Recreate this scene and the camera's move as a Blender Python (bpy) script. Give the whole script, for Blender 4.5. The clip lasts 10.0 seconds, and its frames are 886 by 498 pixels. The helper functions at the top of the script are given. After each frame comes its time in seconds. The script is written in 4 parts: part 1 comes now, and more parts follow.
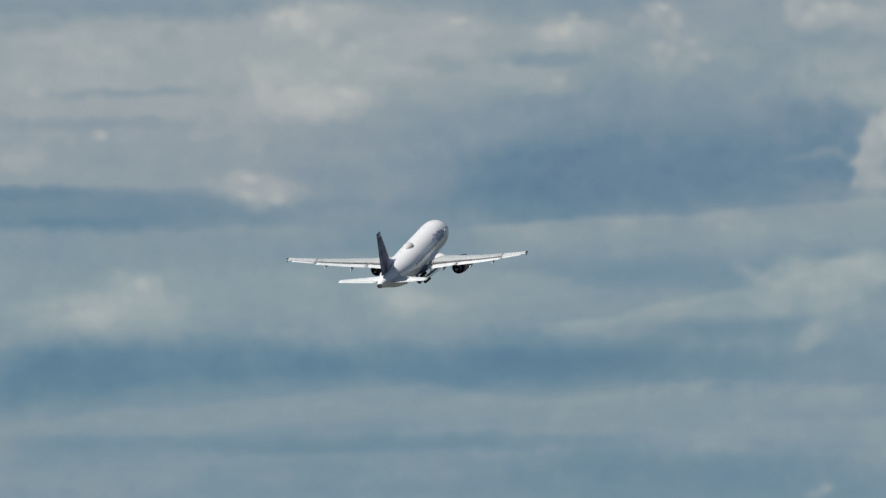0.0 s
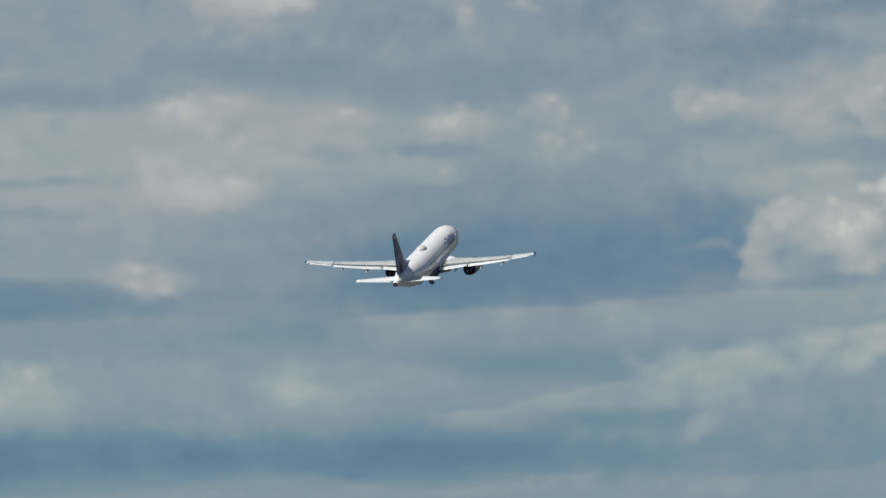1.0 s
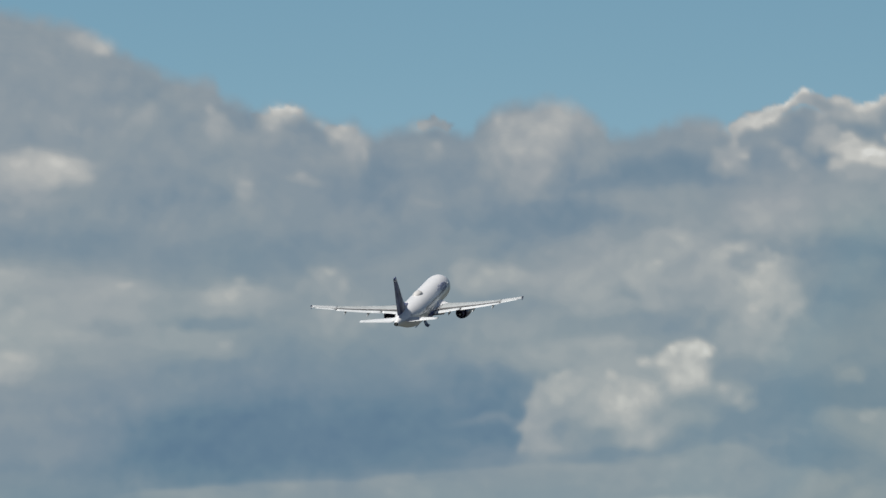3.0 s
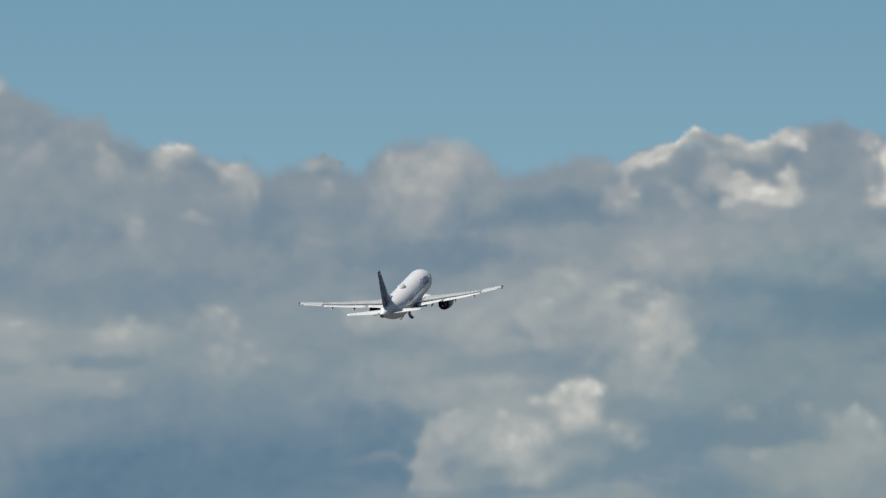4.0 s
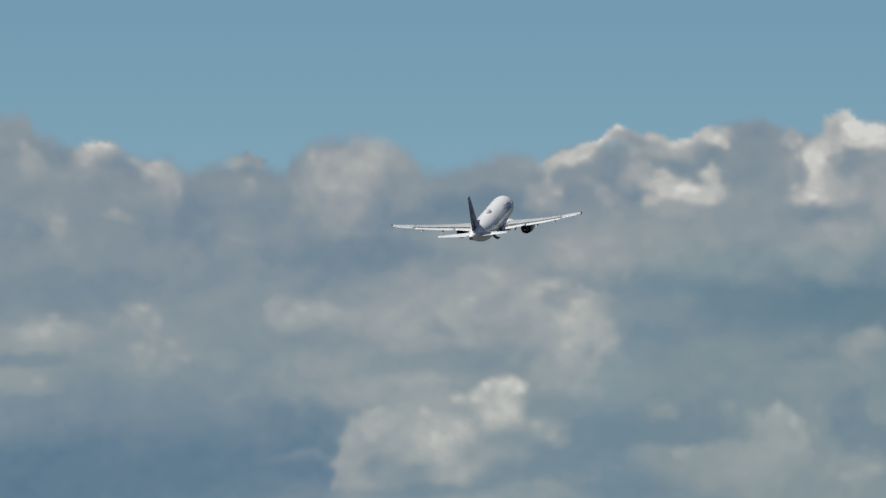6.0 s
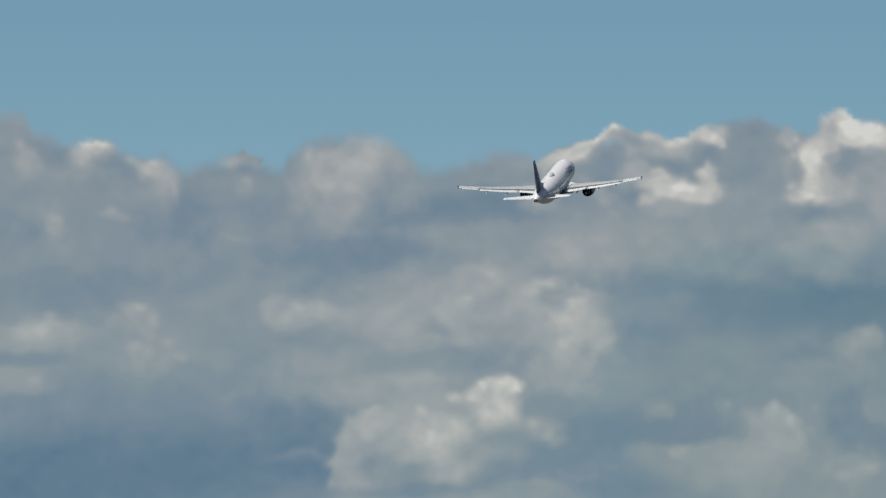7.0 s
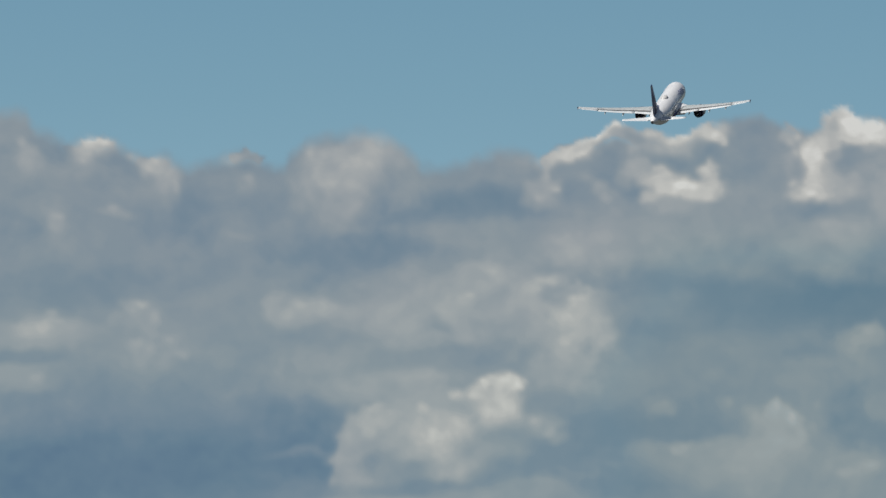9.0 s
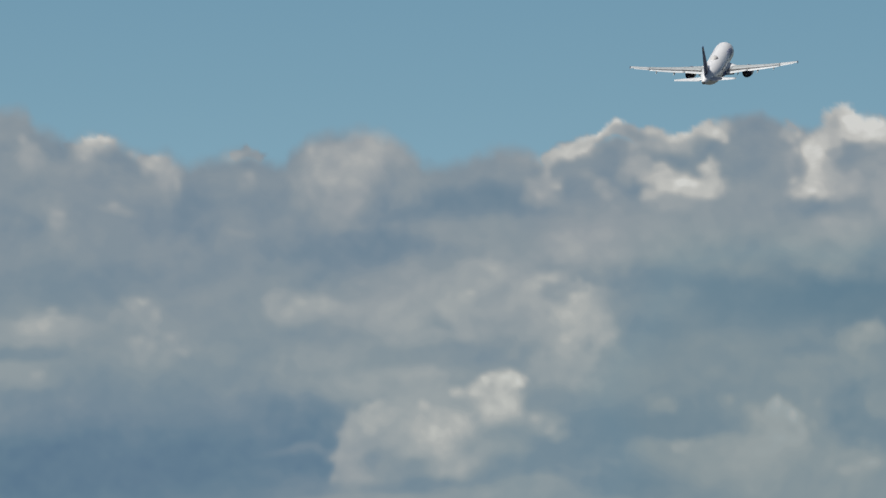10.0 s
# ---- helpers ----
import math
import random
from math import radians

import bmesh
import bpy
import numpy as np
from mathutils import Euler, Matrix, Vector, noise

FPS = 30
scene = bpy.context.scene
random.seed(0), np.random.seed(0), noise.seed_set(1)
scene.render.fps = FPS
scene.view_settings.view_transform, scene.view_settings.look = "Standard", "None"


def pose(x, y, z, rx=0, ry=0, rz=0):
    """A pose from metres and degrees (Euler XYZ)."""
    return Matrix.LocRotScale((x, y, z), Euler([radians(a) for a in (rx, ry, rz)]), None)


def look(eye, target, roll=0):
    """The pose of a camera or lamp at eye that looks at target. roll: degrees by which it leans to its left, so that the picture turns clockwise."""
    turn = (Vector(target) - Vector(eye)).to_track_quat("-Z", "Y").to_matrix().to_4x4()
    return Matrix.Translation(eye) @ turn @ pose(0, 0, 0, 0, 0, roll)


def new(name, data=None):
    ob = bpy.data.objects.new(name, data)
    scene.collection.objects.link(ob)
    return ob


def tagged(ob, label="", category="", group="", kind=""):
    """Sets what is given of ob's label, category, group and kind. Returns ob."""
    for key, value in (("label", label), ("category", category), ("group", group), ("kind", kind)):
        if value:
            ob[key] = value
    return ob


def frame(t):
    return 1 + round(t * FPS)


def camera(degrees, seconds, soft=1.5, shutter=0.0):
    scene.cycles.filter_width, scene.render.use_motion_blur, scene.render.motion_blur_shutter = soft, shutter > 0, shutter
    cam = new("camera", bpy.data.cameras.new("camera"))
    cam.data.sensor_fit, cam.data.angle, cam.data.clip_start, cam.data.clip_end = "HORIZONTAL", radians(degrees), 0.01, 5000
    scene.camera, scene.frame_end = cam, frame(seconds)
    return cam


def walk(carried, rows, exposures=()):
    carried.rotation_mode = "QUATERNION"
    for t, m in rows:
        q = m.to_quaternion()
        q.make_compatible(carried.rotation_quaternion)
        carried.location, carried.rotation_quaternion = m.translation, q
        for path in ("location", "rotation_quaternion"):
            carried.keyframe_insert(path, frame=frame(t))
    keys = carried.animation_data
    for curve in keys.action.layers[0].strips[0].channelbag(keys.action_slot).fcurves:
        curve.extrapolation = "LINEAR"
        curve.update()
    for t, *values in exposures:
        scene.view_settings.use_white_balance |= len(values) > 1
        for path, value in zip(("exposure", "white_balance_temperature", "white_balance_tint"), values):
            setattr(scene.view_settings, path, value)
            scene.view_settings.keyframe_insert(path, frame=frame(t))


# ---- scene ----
# ---- camera: stands on the airfield with a long lens and pans after the airliner ----
# rows: seconds, azimuth to the right of +y and elevation, in degrees
EYE = (0.0, 0.0, 1.7)
LENS = 4.238
cam = camera(LENS, 10.0, soft=1.45)
PAN = [
    (0, -2.4968, 2.2383), (0.5, -2.2026, 2.4616), (1, -1.9584, 2.6728), (1.5, -1.7244, 2.9277),
    (2, -1.4863, 3.1368), (2.5, -1.2089, 3.3272), (3, -0.8985, 3.5051), (3.2, -0.7825, 3.5754),
    (4.3, -0.2793, 3.6914), (4.5, -0.2361, 3.6914), (5, -0.1244, 3.6954), (5.5, -0.0457, 3.6873),
    (7, 0.0124, 3.6749), (7.5, 0.0124, 3.6749), (8, 0.0041, 3.6665), (8.5, 0.0041, 3.6624),
    (9, 0.0041, 3.6624), (9.5, 0.0, 3.6581), (10, 0.0, 3.65),
]


def aim(az, el):
    a, e = radians(az), radians(el)
    way = Vector((math.sin(a) * math.cos(e), math.cos(a) * math.cos(e), math.sin(e)))
    return look(EYE, Vector(EYE) + 100 * way)


walk(cam, [(t, aim(az, el)) for t, az, el in PAN], exposures=[(0, 0.16), (1, 0.14), (1.5, 0.15), (2, 0.11), (3.2, 0.07), (4.5, 0.02), (5.5, 0.0), (10, 0.0)])

# ---- daylight ----
SUN_WAY = Vector((-0.5, -0.33, 0.8)).normalized()  # from the place towards the sun
sun = new("sun", bpy.data.lights.new("sun", "SUN"))
sun.data.energy, sun.data.angle, sun.data.color = 4.2, radians(0.5), (1.0, 0.965, 0.92)
sun.matrix_world = look((0, 0, 60), Vector((0, 0, 60)) - SUN_WAY)

world = bpy.data.worlds.new("sky")
scene.world = world
world.use_nodes = True
wn = world.node_tree.nodes
sky = wn.new("ShaderNodeTexSky")
sky.sky_type, sky.sun_disc = "NISHITA", False
sky.sun_elevation = math.asin(SUN_WAY.z)
sky.sun_rotation = math.atan2(SUN_WAY.x, SUN_WAY.y)
world.node_tree.links.new(sky.outputs[0], wn["Background"].inputs[0])
wn["Background"].inputs[1].default_value = 0.045


# ---- materials ----
def shader(name):
    m = bpy.data.materials.new(name)
    m.use_nodes = True
    return m, m.node_tree.nodes, m.node_tree.links, m.node_tree.nodes["Principled BSDF"]


def ramp(nodes, stops):
    r = nodes.new("ShaderNodeValToRGB")
    el = r.color_ramp.elements
    while len(el) > 1:
        el.remove(el[-1])
    el[0].position, el[0].color = stops[0][0], (*stops[0][1], 1)
    for p, c in stops[1:]:
        el.new(p).color = (*c, 1)
    return r


def lin(r, g, b):
    return tuple((c / 255 / 12.92) if c < 11 else ((c / 255 + 0.055) / 1.055) ** 2.4 for c in (r, g, b))


def paint(name, low, high, rough, scale=0.6, metal=0.0, coat=0.0, dirt=0.35):
    """Painted or bare metal skin: broad tone shifts, fine grime and a faint panel ripple."""
    m, n, l, b = shader(name)
    tc = n.new("ShaderNodeTexCoord")
    big, fine = n.new("ShaderNodeTexNoise"), n.new("ShaderNodeTexNoise")
    big.inputs["Scale"].default_value, fine.inputs["Scale"].default_value = scale, scale * 14
    big.inputs["Detail"].default_value = fine.inputs["Detail"].default_value = 5
    mix = n.new("ShaderNodeMath")
    mix.operation = "MULTIPLY_ADD"
    mix.inputs[1].default_value = dirt
    l.new(tc.outputs["Object"], big.inputs["Vector"])
    l.new(tc.outputs["Object"], fine.inputs["Vector"])
    l.new(fine.outputs[0], mix.inputs[0])
    l.new(big.outputs[0], mix.inputs[2])
    r = ramp(n, [(0.42, low), (0.72, high)])
    l.new(mix.outputs[0], r.inputs[0])
    l.new(r.outputs[0], b.inputs["Base Color"])
    b.inputs["Metallic"].default_value = metal
    b.inputs["Roughness"].default_value = rough
    b.inputs["Coat Weight"].default_value = coat
    b.inputs["Coat Roughness"].default_value = 0.15
    bump = n.new("ShaderNodeBump")
    bump.inputs["Strength"].default_value, bump.inputs["Distance"].default_value = 0.08, 0.02
    l.new(big.outputs[0], bump.inputs["Height"])
    l.new(bump.outputs[0], b.inputs["Normal"])
    return m


WHITE = paint("white_paint", (0.79, 0.8, 0.81), (0.86, 0.86, 0.85), 0.32, coat=0.4)
WING = paint("wing_grey_paint", (0.31, 0.335, 0.335), (0.41, 0.435, 0.43), 0.45)
FLAP = paint("flap_white_paint", (0.52, 0.55, 0.56), (0.66, 0.68, 0.68), 0.4)
# pale spoilers; on the outer wing the same tone imitates a highlight
SPOIL_SHEEN = paint("spoiler_and_sheen_paint", (0.38, 0.405, 0.41), (0.5, 0.52, 0.52), 0.42)
BLUE = paint("deep_blue_paint", (0.02, 0.03, 0.1), (0.05, 0.07, 0.19), 0.35, coat=0.3)
FINBLUE = paint("mottled_blue_paint", (0.02, 0.026, 0.08), (0.17, 0.18, 0.3), 0.5, scale=0.55, coat=0.05, dirt=0.2)
LOGO = paint("slate_blue_paint", (0.13, 0.15, 0.27), (0.27, 0.3, 0.43), 0.4, scale=1.5)
COWL = paint("dark_cowl_paint", (0.028, 0.028, 0.07), (0.06, 0.06, 0.14), 0.32, coat=0.3)
BARE = paint("bare_metal", (0.35, 0.34, 0.33), (0.55, 0.54, 0.52), 0.3, metal=1.0)
HOT = paint("heat_stained_metal", (0.05, 0.045, 0.04), (0.16, 0.14, 0.12), 0.45, metal=1.0)
DARK = paint("black_recess", (0.008, 0.008, 0.01), (0.02, 0.02, 0.022), 0.7)
# dark grey that stands in for shade in the flap slots and gaps
SLOT_SHADE = paint("painted_slot_shade", (0.13, 0.13, 0.13), (0.24, 0.24, 0.24), 0.7, scale=2)
RUBBER = paint("tyre_rubber", (0.01, 0.01, 0.011), (0.025, 0.025, 0.025), 0.8, scale=3)
STEEL = paint("gear_grey_paint", (0.2, 0.2, 0.21), (0.36, 0.36, 0.37), 0.4, scale=3)
TAN = paint("sand_grey_radome", (0.48, 0.475, 0.46), (0.58, 0.57, 0.55), 0.5)
GLASS = paint("dark_cabin_glass", (0.01, 0.012, 0.016), (0.02, 0.024, 0.03), 0.08)


# dark grey-green of the unseen ground, tuned for its bounce on the belly
def ground_material():
    m, n, l, b = shader("bounce_ground")
    tc = n.new("ShaderNodeTexCoord")
    a = n.new("ShaderNodeTexNoise")
    a.inputs["Scale"].default_value, a.inputs["Detail"].default_value = 0.02, 8
    l.new(tc.outputs["Object"], a.inputs["Vector"])
    r = ramp(n, [(0.35, (0.04, 0.046, 0.038)), (0.65, (0.07, 0.074, 0.066))])
    l.new(a.outputs[0], r.inputs[0])
    l.new(r.outputs[0], b.inputs["Base Color"])
    b.inputs["Roughness"].default_value = 0.95
    return m


def sky_material():
    """Clear air: deeper blue upwards, milkier towards the horizon."""
    m, n, l, b = shader("clear_sky")
    n.remove(b)
    at = n.new("ShaderNodeAttribute")
    at.attribute_name = "height"
    r = ramp(n, [(0.0, lin(146, 175, 188)), (0.5, lin(133, 168, 184)), (0.56, lin(126, 163, 182)), (0.6, lin(121, 159, 179)), (0.66, lin(115, 154, 176)), (0.8, lin(104, 146, 171)), (1.0, lin(96, 138, 165))])
    e = n.new("ShaderNodeEmission")
    l.new(at.outputs["Fac"], r.inputs[0])
    l.new(r.outputs[0], e.inputs[0])
    l.new(e.outputs[0], n["Material Output"].inputs[0])
    return m


def cloud_material():
    """Glowing vapour: sunlit and shaded tones painted into the emission, wisps from fine noise, soft torn edges."""
    m, n, l, b = shader("cloud_painted_light")
    n.remove(b)
    tone, cover = n.new("ShaderNodeAttribute"), n.new("ShaderNodeAttribute")
    tone.attribute_name, cover.attribute_name = "tone", "cover"
    geo = n.new("ShaderNodeNewGeometry")
    fine = n.new("ShaderNodeTexNoise")
    fine.inputs["Scale"].default_value, fine.inputs["Detail"].default_value = 0.09, 5
    l.new(geo.outputs["Position"], fine.inputs["Vector"])
    add = n.new("ShaderNodeMath")
    add.operation = "MULTIPLY_ADD"
    add.inputs[1].default_value = 0.05
    off = n.new("ShaderNodeMath")
    off.operation = "SUBTRACT"
    off.inputs[1].default_value = 0.025
    l.new(fine.outputs[0], add.inputs[0])
    l.new(tone.outputs["Fac"], add.inputs[2])
    l.new(add.outputs[0], off.inputs[0])
    r = ramp(n, [(0.0, lin(86, 114, 137)), (0.15, lin(101, 127, 144)), (0.35, lin(119, 138, 150)), (0.5, lin(136, 149, 155)),
                 (0.65, lin(153, 161, 163)), (0.8, lin(172, 175, 173)), (0.92, lin(191, 192, 187)), (1.0, lin(208, 209, 204))])
    l.new(off.outputs[0], r.inputs[0])
    e, tr, mix = n.new("ShaderNodeEmission"), n.new("ShaderNodeBsdfTransparent"), n.new("ShaderNodeMixShader")
    hue, span = n.new("ShaderNodeAttribute"), n.new("ShaderNodeMapRange")
    hue.attribute_name = "hue"
    span.inputs["From Min"].default_value = -1
    cast = ramp(n, [(0.0, (0.99, 1.0, 0.985)), (0.25, (0.945, 1.0, 1.015)), (0.5, (0.985, 1.0, 1.01)), (1.0, (1.022, 0.994, 1.022))])
    tint = n.new("ShaderNodeMix")
    tint.data_type, tint.blend_type = "RGBA", "MULTIPLY"
    tint.inputs["Factor"].default_value = 1.0
    l.new(hue.outputs["Fac"], span.inputs["Value"])
    l.new(span.outputs[0], cast.inputs[0])
    l.new(r.outputs[0], tint.inputs["A"])
    l.new(cast.outputs[0], tint.inputs["B"])
    l.new(tint.outputs["Result"], e.inputs[0])
    l.new(cover.outputs["Fac"], mix.inputs[0])
    l.new(tr.outputs[0], mix.inputs[1])
    l.new(e.outputs[0], mix.inputs[2])
    l.new(mix.outputs[0], n["Material Output"].inputs[0])
    return m


# ---- ground: out of view, added to close the place and bounce light ----
bm = bmesh.new()
bmesh.ops.create_circle(bm, cap_ends=True, segments=96, radius=4950)
me = bpy.data.meshes.new("ground")
bm.to_mesh(me)
me.materials.append(ground_material())
tagged(new("ground", me), "flat dark grey-green ground, unseen, added for bounce light", "ground", kind="structure")


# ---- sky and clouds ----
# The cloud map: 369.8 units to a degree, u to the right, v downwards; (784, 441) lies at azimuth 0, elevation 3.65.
UNIT = 369.83


def on_dome(u, v, r):
    a, e = np.radians((u - 784) / UNIT), np.radians(3.65 - (v - 441) / UNIT)
    return np.stack([r * np.sin(a) * np.cos(e), r * np.cos(a) * np.cos(e), 1.7 + r * np.sin(e)], -1)


def grain(u, v, size, seed):
    """Smooth gradient noise, about -1 to 1, on a lattice turned by its seed."""
    ang = np.random.RandomState(seed).rand(256, 256) * 2 * np.pi
    gx, gy = np.cos(ang), np.sin(ang)
    c, s = math.cos(seed * 1.37), math.sin(seed * 1.37)
    x, y = (u * c - v * s) / size + 137.3, (u * s + v * c) / size + 111.7
    i, j = np.floor(x).astype(int), np.floor(y).astype(int)
    fx, fy = x - i, y - j
    wx, wy = fx ** 3 * (fx * (fx * 6 - 15) + 10), fy ** 3 * (fy * (fy * 6 - 15) + 10)

    def corner(p, q):
        a, b = (i + p) % 256, (j + q) % 256
        return gx[a, b] * (fx - p) + gy[a, b] * (fy - q)
    top = corner(0, 0) * (1 - wx) + corner(1, 0) * wx
    low = corner(0, 1) * (1 - wx) + corner(1, 1) * wx
    return 1.5 * (top * (1 - wy) + low * wy)


def fbm(u, v, size, seed, octaves=4, gain=0.5):
    out, amp, total = 0, 1.0, 0.0
    for k in range(octaves):
        out = out + amp * grain(u, v, size / 2 ** k, seed + 7 * k)
        total += amp
        amp *= gain
    return out / total


def step(x):
    x = np.clip(x, 0, 1)
    return x * x * (3 - 2 * x)


def sheet(name, u, v, r, attributes, keep=None):
    """A grid on the dome with float attributes on its points."""
    rows, cols = u.shape
    co = on_dome(u, v, r).reshape(-1, 3)
    idx = np.arange(rows * cols).reshape(rows, cols)
    quads = np.stack([idx[:-1, :-1], idx[1:, :-1], idx[1:, 1:], idx[:-1, 1:]], -1)
    if keep is not None:
        k = keep[:-1, :-1] | keep[1:, :-1] | keep[1:, 1:] | keep[:-1, 1:]
        quads = quads[k]
    quads = quads.reshape(-1, 4)
    used, quads = np.unique(quads, return_inverse=True)
    quads = quads.reshape(-1, 4)
    me = bpy.data.meshes.new(name)
    me.vertices.add(len(used))
    me.vertices.foreach_set("co", co[used].ravel())
    me.loops.add(quads.size)
    me.loops.foreach_set("vertex_index", quads.ravel().astype(np.int32))
    me.polygons.add(len(quads))
    me.polygons.foreach_set("loop_start", np.arange(0, quads.size, 4, dtype=np.int32))
    me.polygons.foreach_set("use_smooth", np.ones(len(quads), dtype=bool))
    for key, val in attributes.items():
        me.attributes.new(key, "FLOAT", "POINT").data.foreach_set("value", val.ravel()[used].astype(np.float32))
    me.update()
    me.validate()
    return new(name, me)


su, sv = np.meshgrid(np.linspace(-1700, 2500, 60), np.linspace(-900, 1780, 60))
backdrop = sheet("backdrop", su, sv, np.full(su.shape, 4850.0), {"height": (1780 - sv) / 2680})
backdrop.data.materials.append(sky_material())
tagged(backdrop, "clear hazy blue sky above the clouds", "sky", kind="structure")

U, V = np.meshgrid(np.arange(-1200, 1860, 4.0), np.arange(-20, 1780, 4.0))
# torn, billowing outlines: every lump is drawn in these bent coordinates
# the heaps above are lumpy, the layers below are drawn out level
LEVEL = step((V - 720) / 200)
WU = U + 26 * fbm(U, V, 130, 3) + 8 * fbm(U, V, 42, 5, 3) + 2.5 * fbm(U, V, 15, 9, 2)
WV = (V + (1 - 0.65 * LEVEL) * (20 * fbm(U, V, 120, 13) + 8 * fbm(U, V, 40, 15) + 2 * fbm(U, V, 15, 19, 2))
      + LEVEL * 16 * fbm(U * 0.22, V, 90, 17, 3))
ROUGH = fbm(U, V, 84, 23, 4, 0.5)
TORN = fbm(U, V, 26, 71, 3, 0.6)
BROAD = fbm(WU, WV, 190, 81, 3, 0.5)
STREAK = fbm(U * 0.3, V, 55, 33, 5, 0.6)
FRAY = fbm(U, V, 44, 211, 5, 0.68)


def billow(size, seed, octaves=5):
    """Puffy noise: round heads with sharp creases between them."""
    out, amp, total = 0, 1.0, 0.0
    for k in range(octaves):
        out = out + amp * np.abs(grain(WU + 9 * k, WV, size / 2 ** k, seed + 11 * k))
        total += amp
        amp *= 0.58
    return out / total


PUFFS = billow(150, 61, 4)
PUFFS = PUFFS - PUFFS.mean()
# light from above is painted in: heads are bright on top and dull below
HEADS = np.clip(PUFFS - np.roll(PUFFS, (-5, -2), (0, 1)), -0.3, 0.3)
# TONE: sunlight and shade of the clouds, painted in puff by puff
TONE = np.full(U.shape, 0.47)
HEAPED = np.full(U.shape, 0.5)
CREST = np.zeros(U.shape)


def lump(u, v, ru, rv, tone, soft=0.8, lean=0.0, amount=1.0, ragged=0.5, heaped=None):
    """Lay one puff or hollow of that tone into the cloud map: crisp above, dissolving below."""
    global TONE, HEAPED
    a = radians(lean)
    x, y = WU - u, WV - v
    x, y = x * math.cos(a) + y * math.sin(a), -x * math.sin(a) + y * math.cos(a)
    d = np.sqrt((x / ru) ** 2 + (y / rv) ** 2) + ragged * (0.55 * ROUGH - 0.9 * PUFFS) + 0.12 * TORN
    edge = soft * (0.72 + 0.62 * step(0.5 + 0.5 * y / rv))
    k = amount * step((1.35 - d) / (edge * 1.35))
    TONE = TONE * (1 - k) + tone * k
    if heaped is not None:
        HEAPED = HEAPED * (1 - k) + heaped * k


def ridge(way, width, tone, soft=0.9, amount=1.0, crest=True):
    """A sunlit edge along a line of points, crisp towards the sky."""
    global TONE, HEAPED, CREST
    best, under = np.full(U.shape, 1e9), np.zeros(U.shape)
    for (u0, v0), (u1, v1) in zip(way, way[1:]):
        du, dv = u1 - u0, v1 - v0
        f = np.clip(((WU - u0) * du + (WV - v0) * dv) / (du * du + dv * dv), 0, 1)
        x, y = WU - u0 - f * du, WV - v0 - f * dv
        near = np.hypot(x, np.where(y > 0, 0.6 * y, y))
        under = np.where(near < best, y, under)
        best = np.minimum(best, near)
    d = best / width + 0.7 * (0.6 * ROUGH - 0.9 * PUFFS) + 0.45 * TORN + 0.7 * FRAY
    k = step((1.4 - d) / (soft * (0.55 + 0.6 * step(0.5 + under / width)) * 1.35))
    TONE = TONE * (1 - amount * k) + tone * amount * k
    HEAPED = HEAPED * (1 - k) + k
    if crest:
        CREST = np.maximum(CREST, step((1.25 - d) / 0.9))


def wide(u, v, ru, rv, tone, amount=0.9, lean=0.0, heaped=None):
    """A broad soft layer."""
    lump(u, v, ru, rv, tone, 1.0, lean, amount, 0.3, heaped)


def shelf(way, fall, tone, amount=0.9, crisp=11.0):
    """A level veil: a clear upper edge along the line, thinning out below it."""
    global TONE, HEAPED
    us, vs = [p[0] for p in way], [p[1] for p in way]
    d = V + 7 * fbm(U * 0.35, V, 60, 141, 3) - np.interp(U + 20 * fbm(U, V, 90, 143, 2), us, vs)
    ends = step((U - us[0]) / 160) * step((us[-1] - U) / 160)
    k = amount * ends * step(d / crisp + 0.5) * (1 - step(d / fall)) * (0.85 + 0.5 * STREAK)
    TONE = TONE * (1 - k) + tone * k
    HEAPED = HEAPED * (1 - 0.8 * k)


def heap(u, v, ru, rv, tone, seed, count=14, spread=0.1, soft=1.05):
    """A cumulus heap: many small heads, brighter towards the top."""
    rnd = random.Random(seed)
    for _ in range(count):
        a, r = rnd.uniform(0, 2 * math.pi), rnd.uniform(0.2, 1.0) ** 0.6
        x, y = r * math.cos(a), r * math.sin(a)
        size = rnd.uniform(0.35, 0.62)
        lump(u + x * ru, v + y * rv, size * ru + 5, size * rv + 5, tone - spread * y + rnd.uniform(-spread, spread) * 0.8, soft, rnd.uniform(-25, 25), 0.7, 0.5, 1.0)


SU = U + 16 * fbm(U, V, 80, 201, 4) + 5 * fbm(U, V, 24, 203, 3)
SV = V + 13 * fbm(U, V, 70, 205, 4) + 5 * fbm(U, V, 24, 207, 3)
DRAWN = fbm(U * 0.3, V, 50, 213, 4, 0.55)


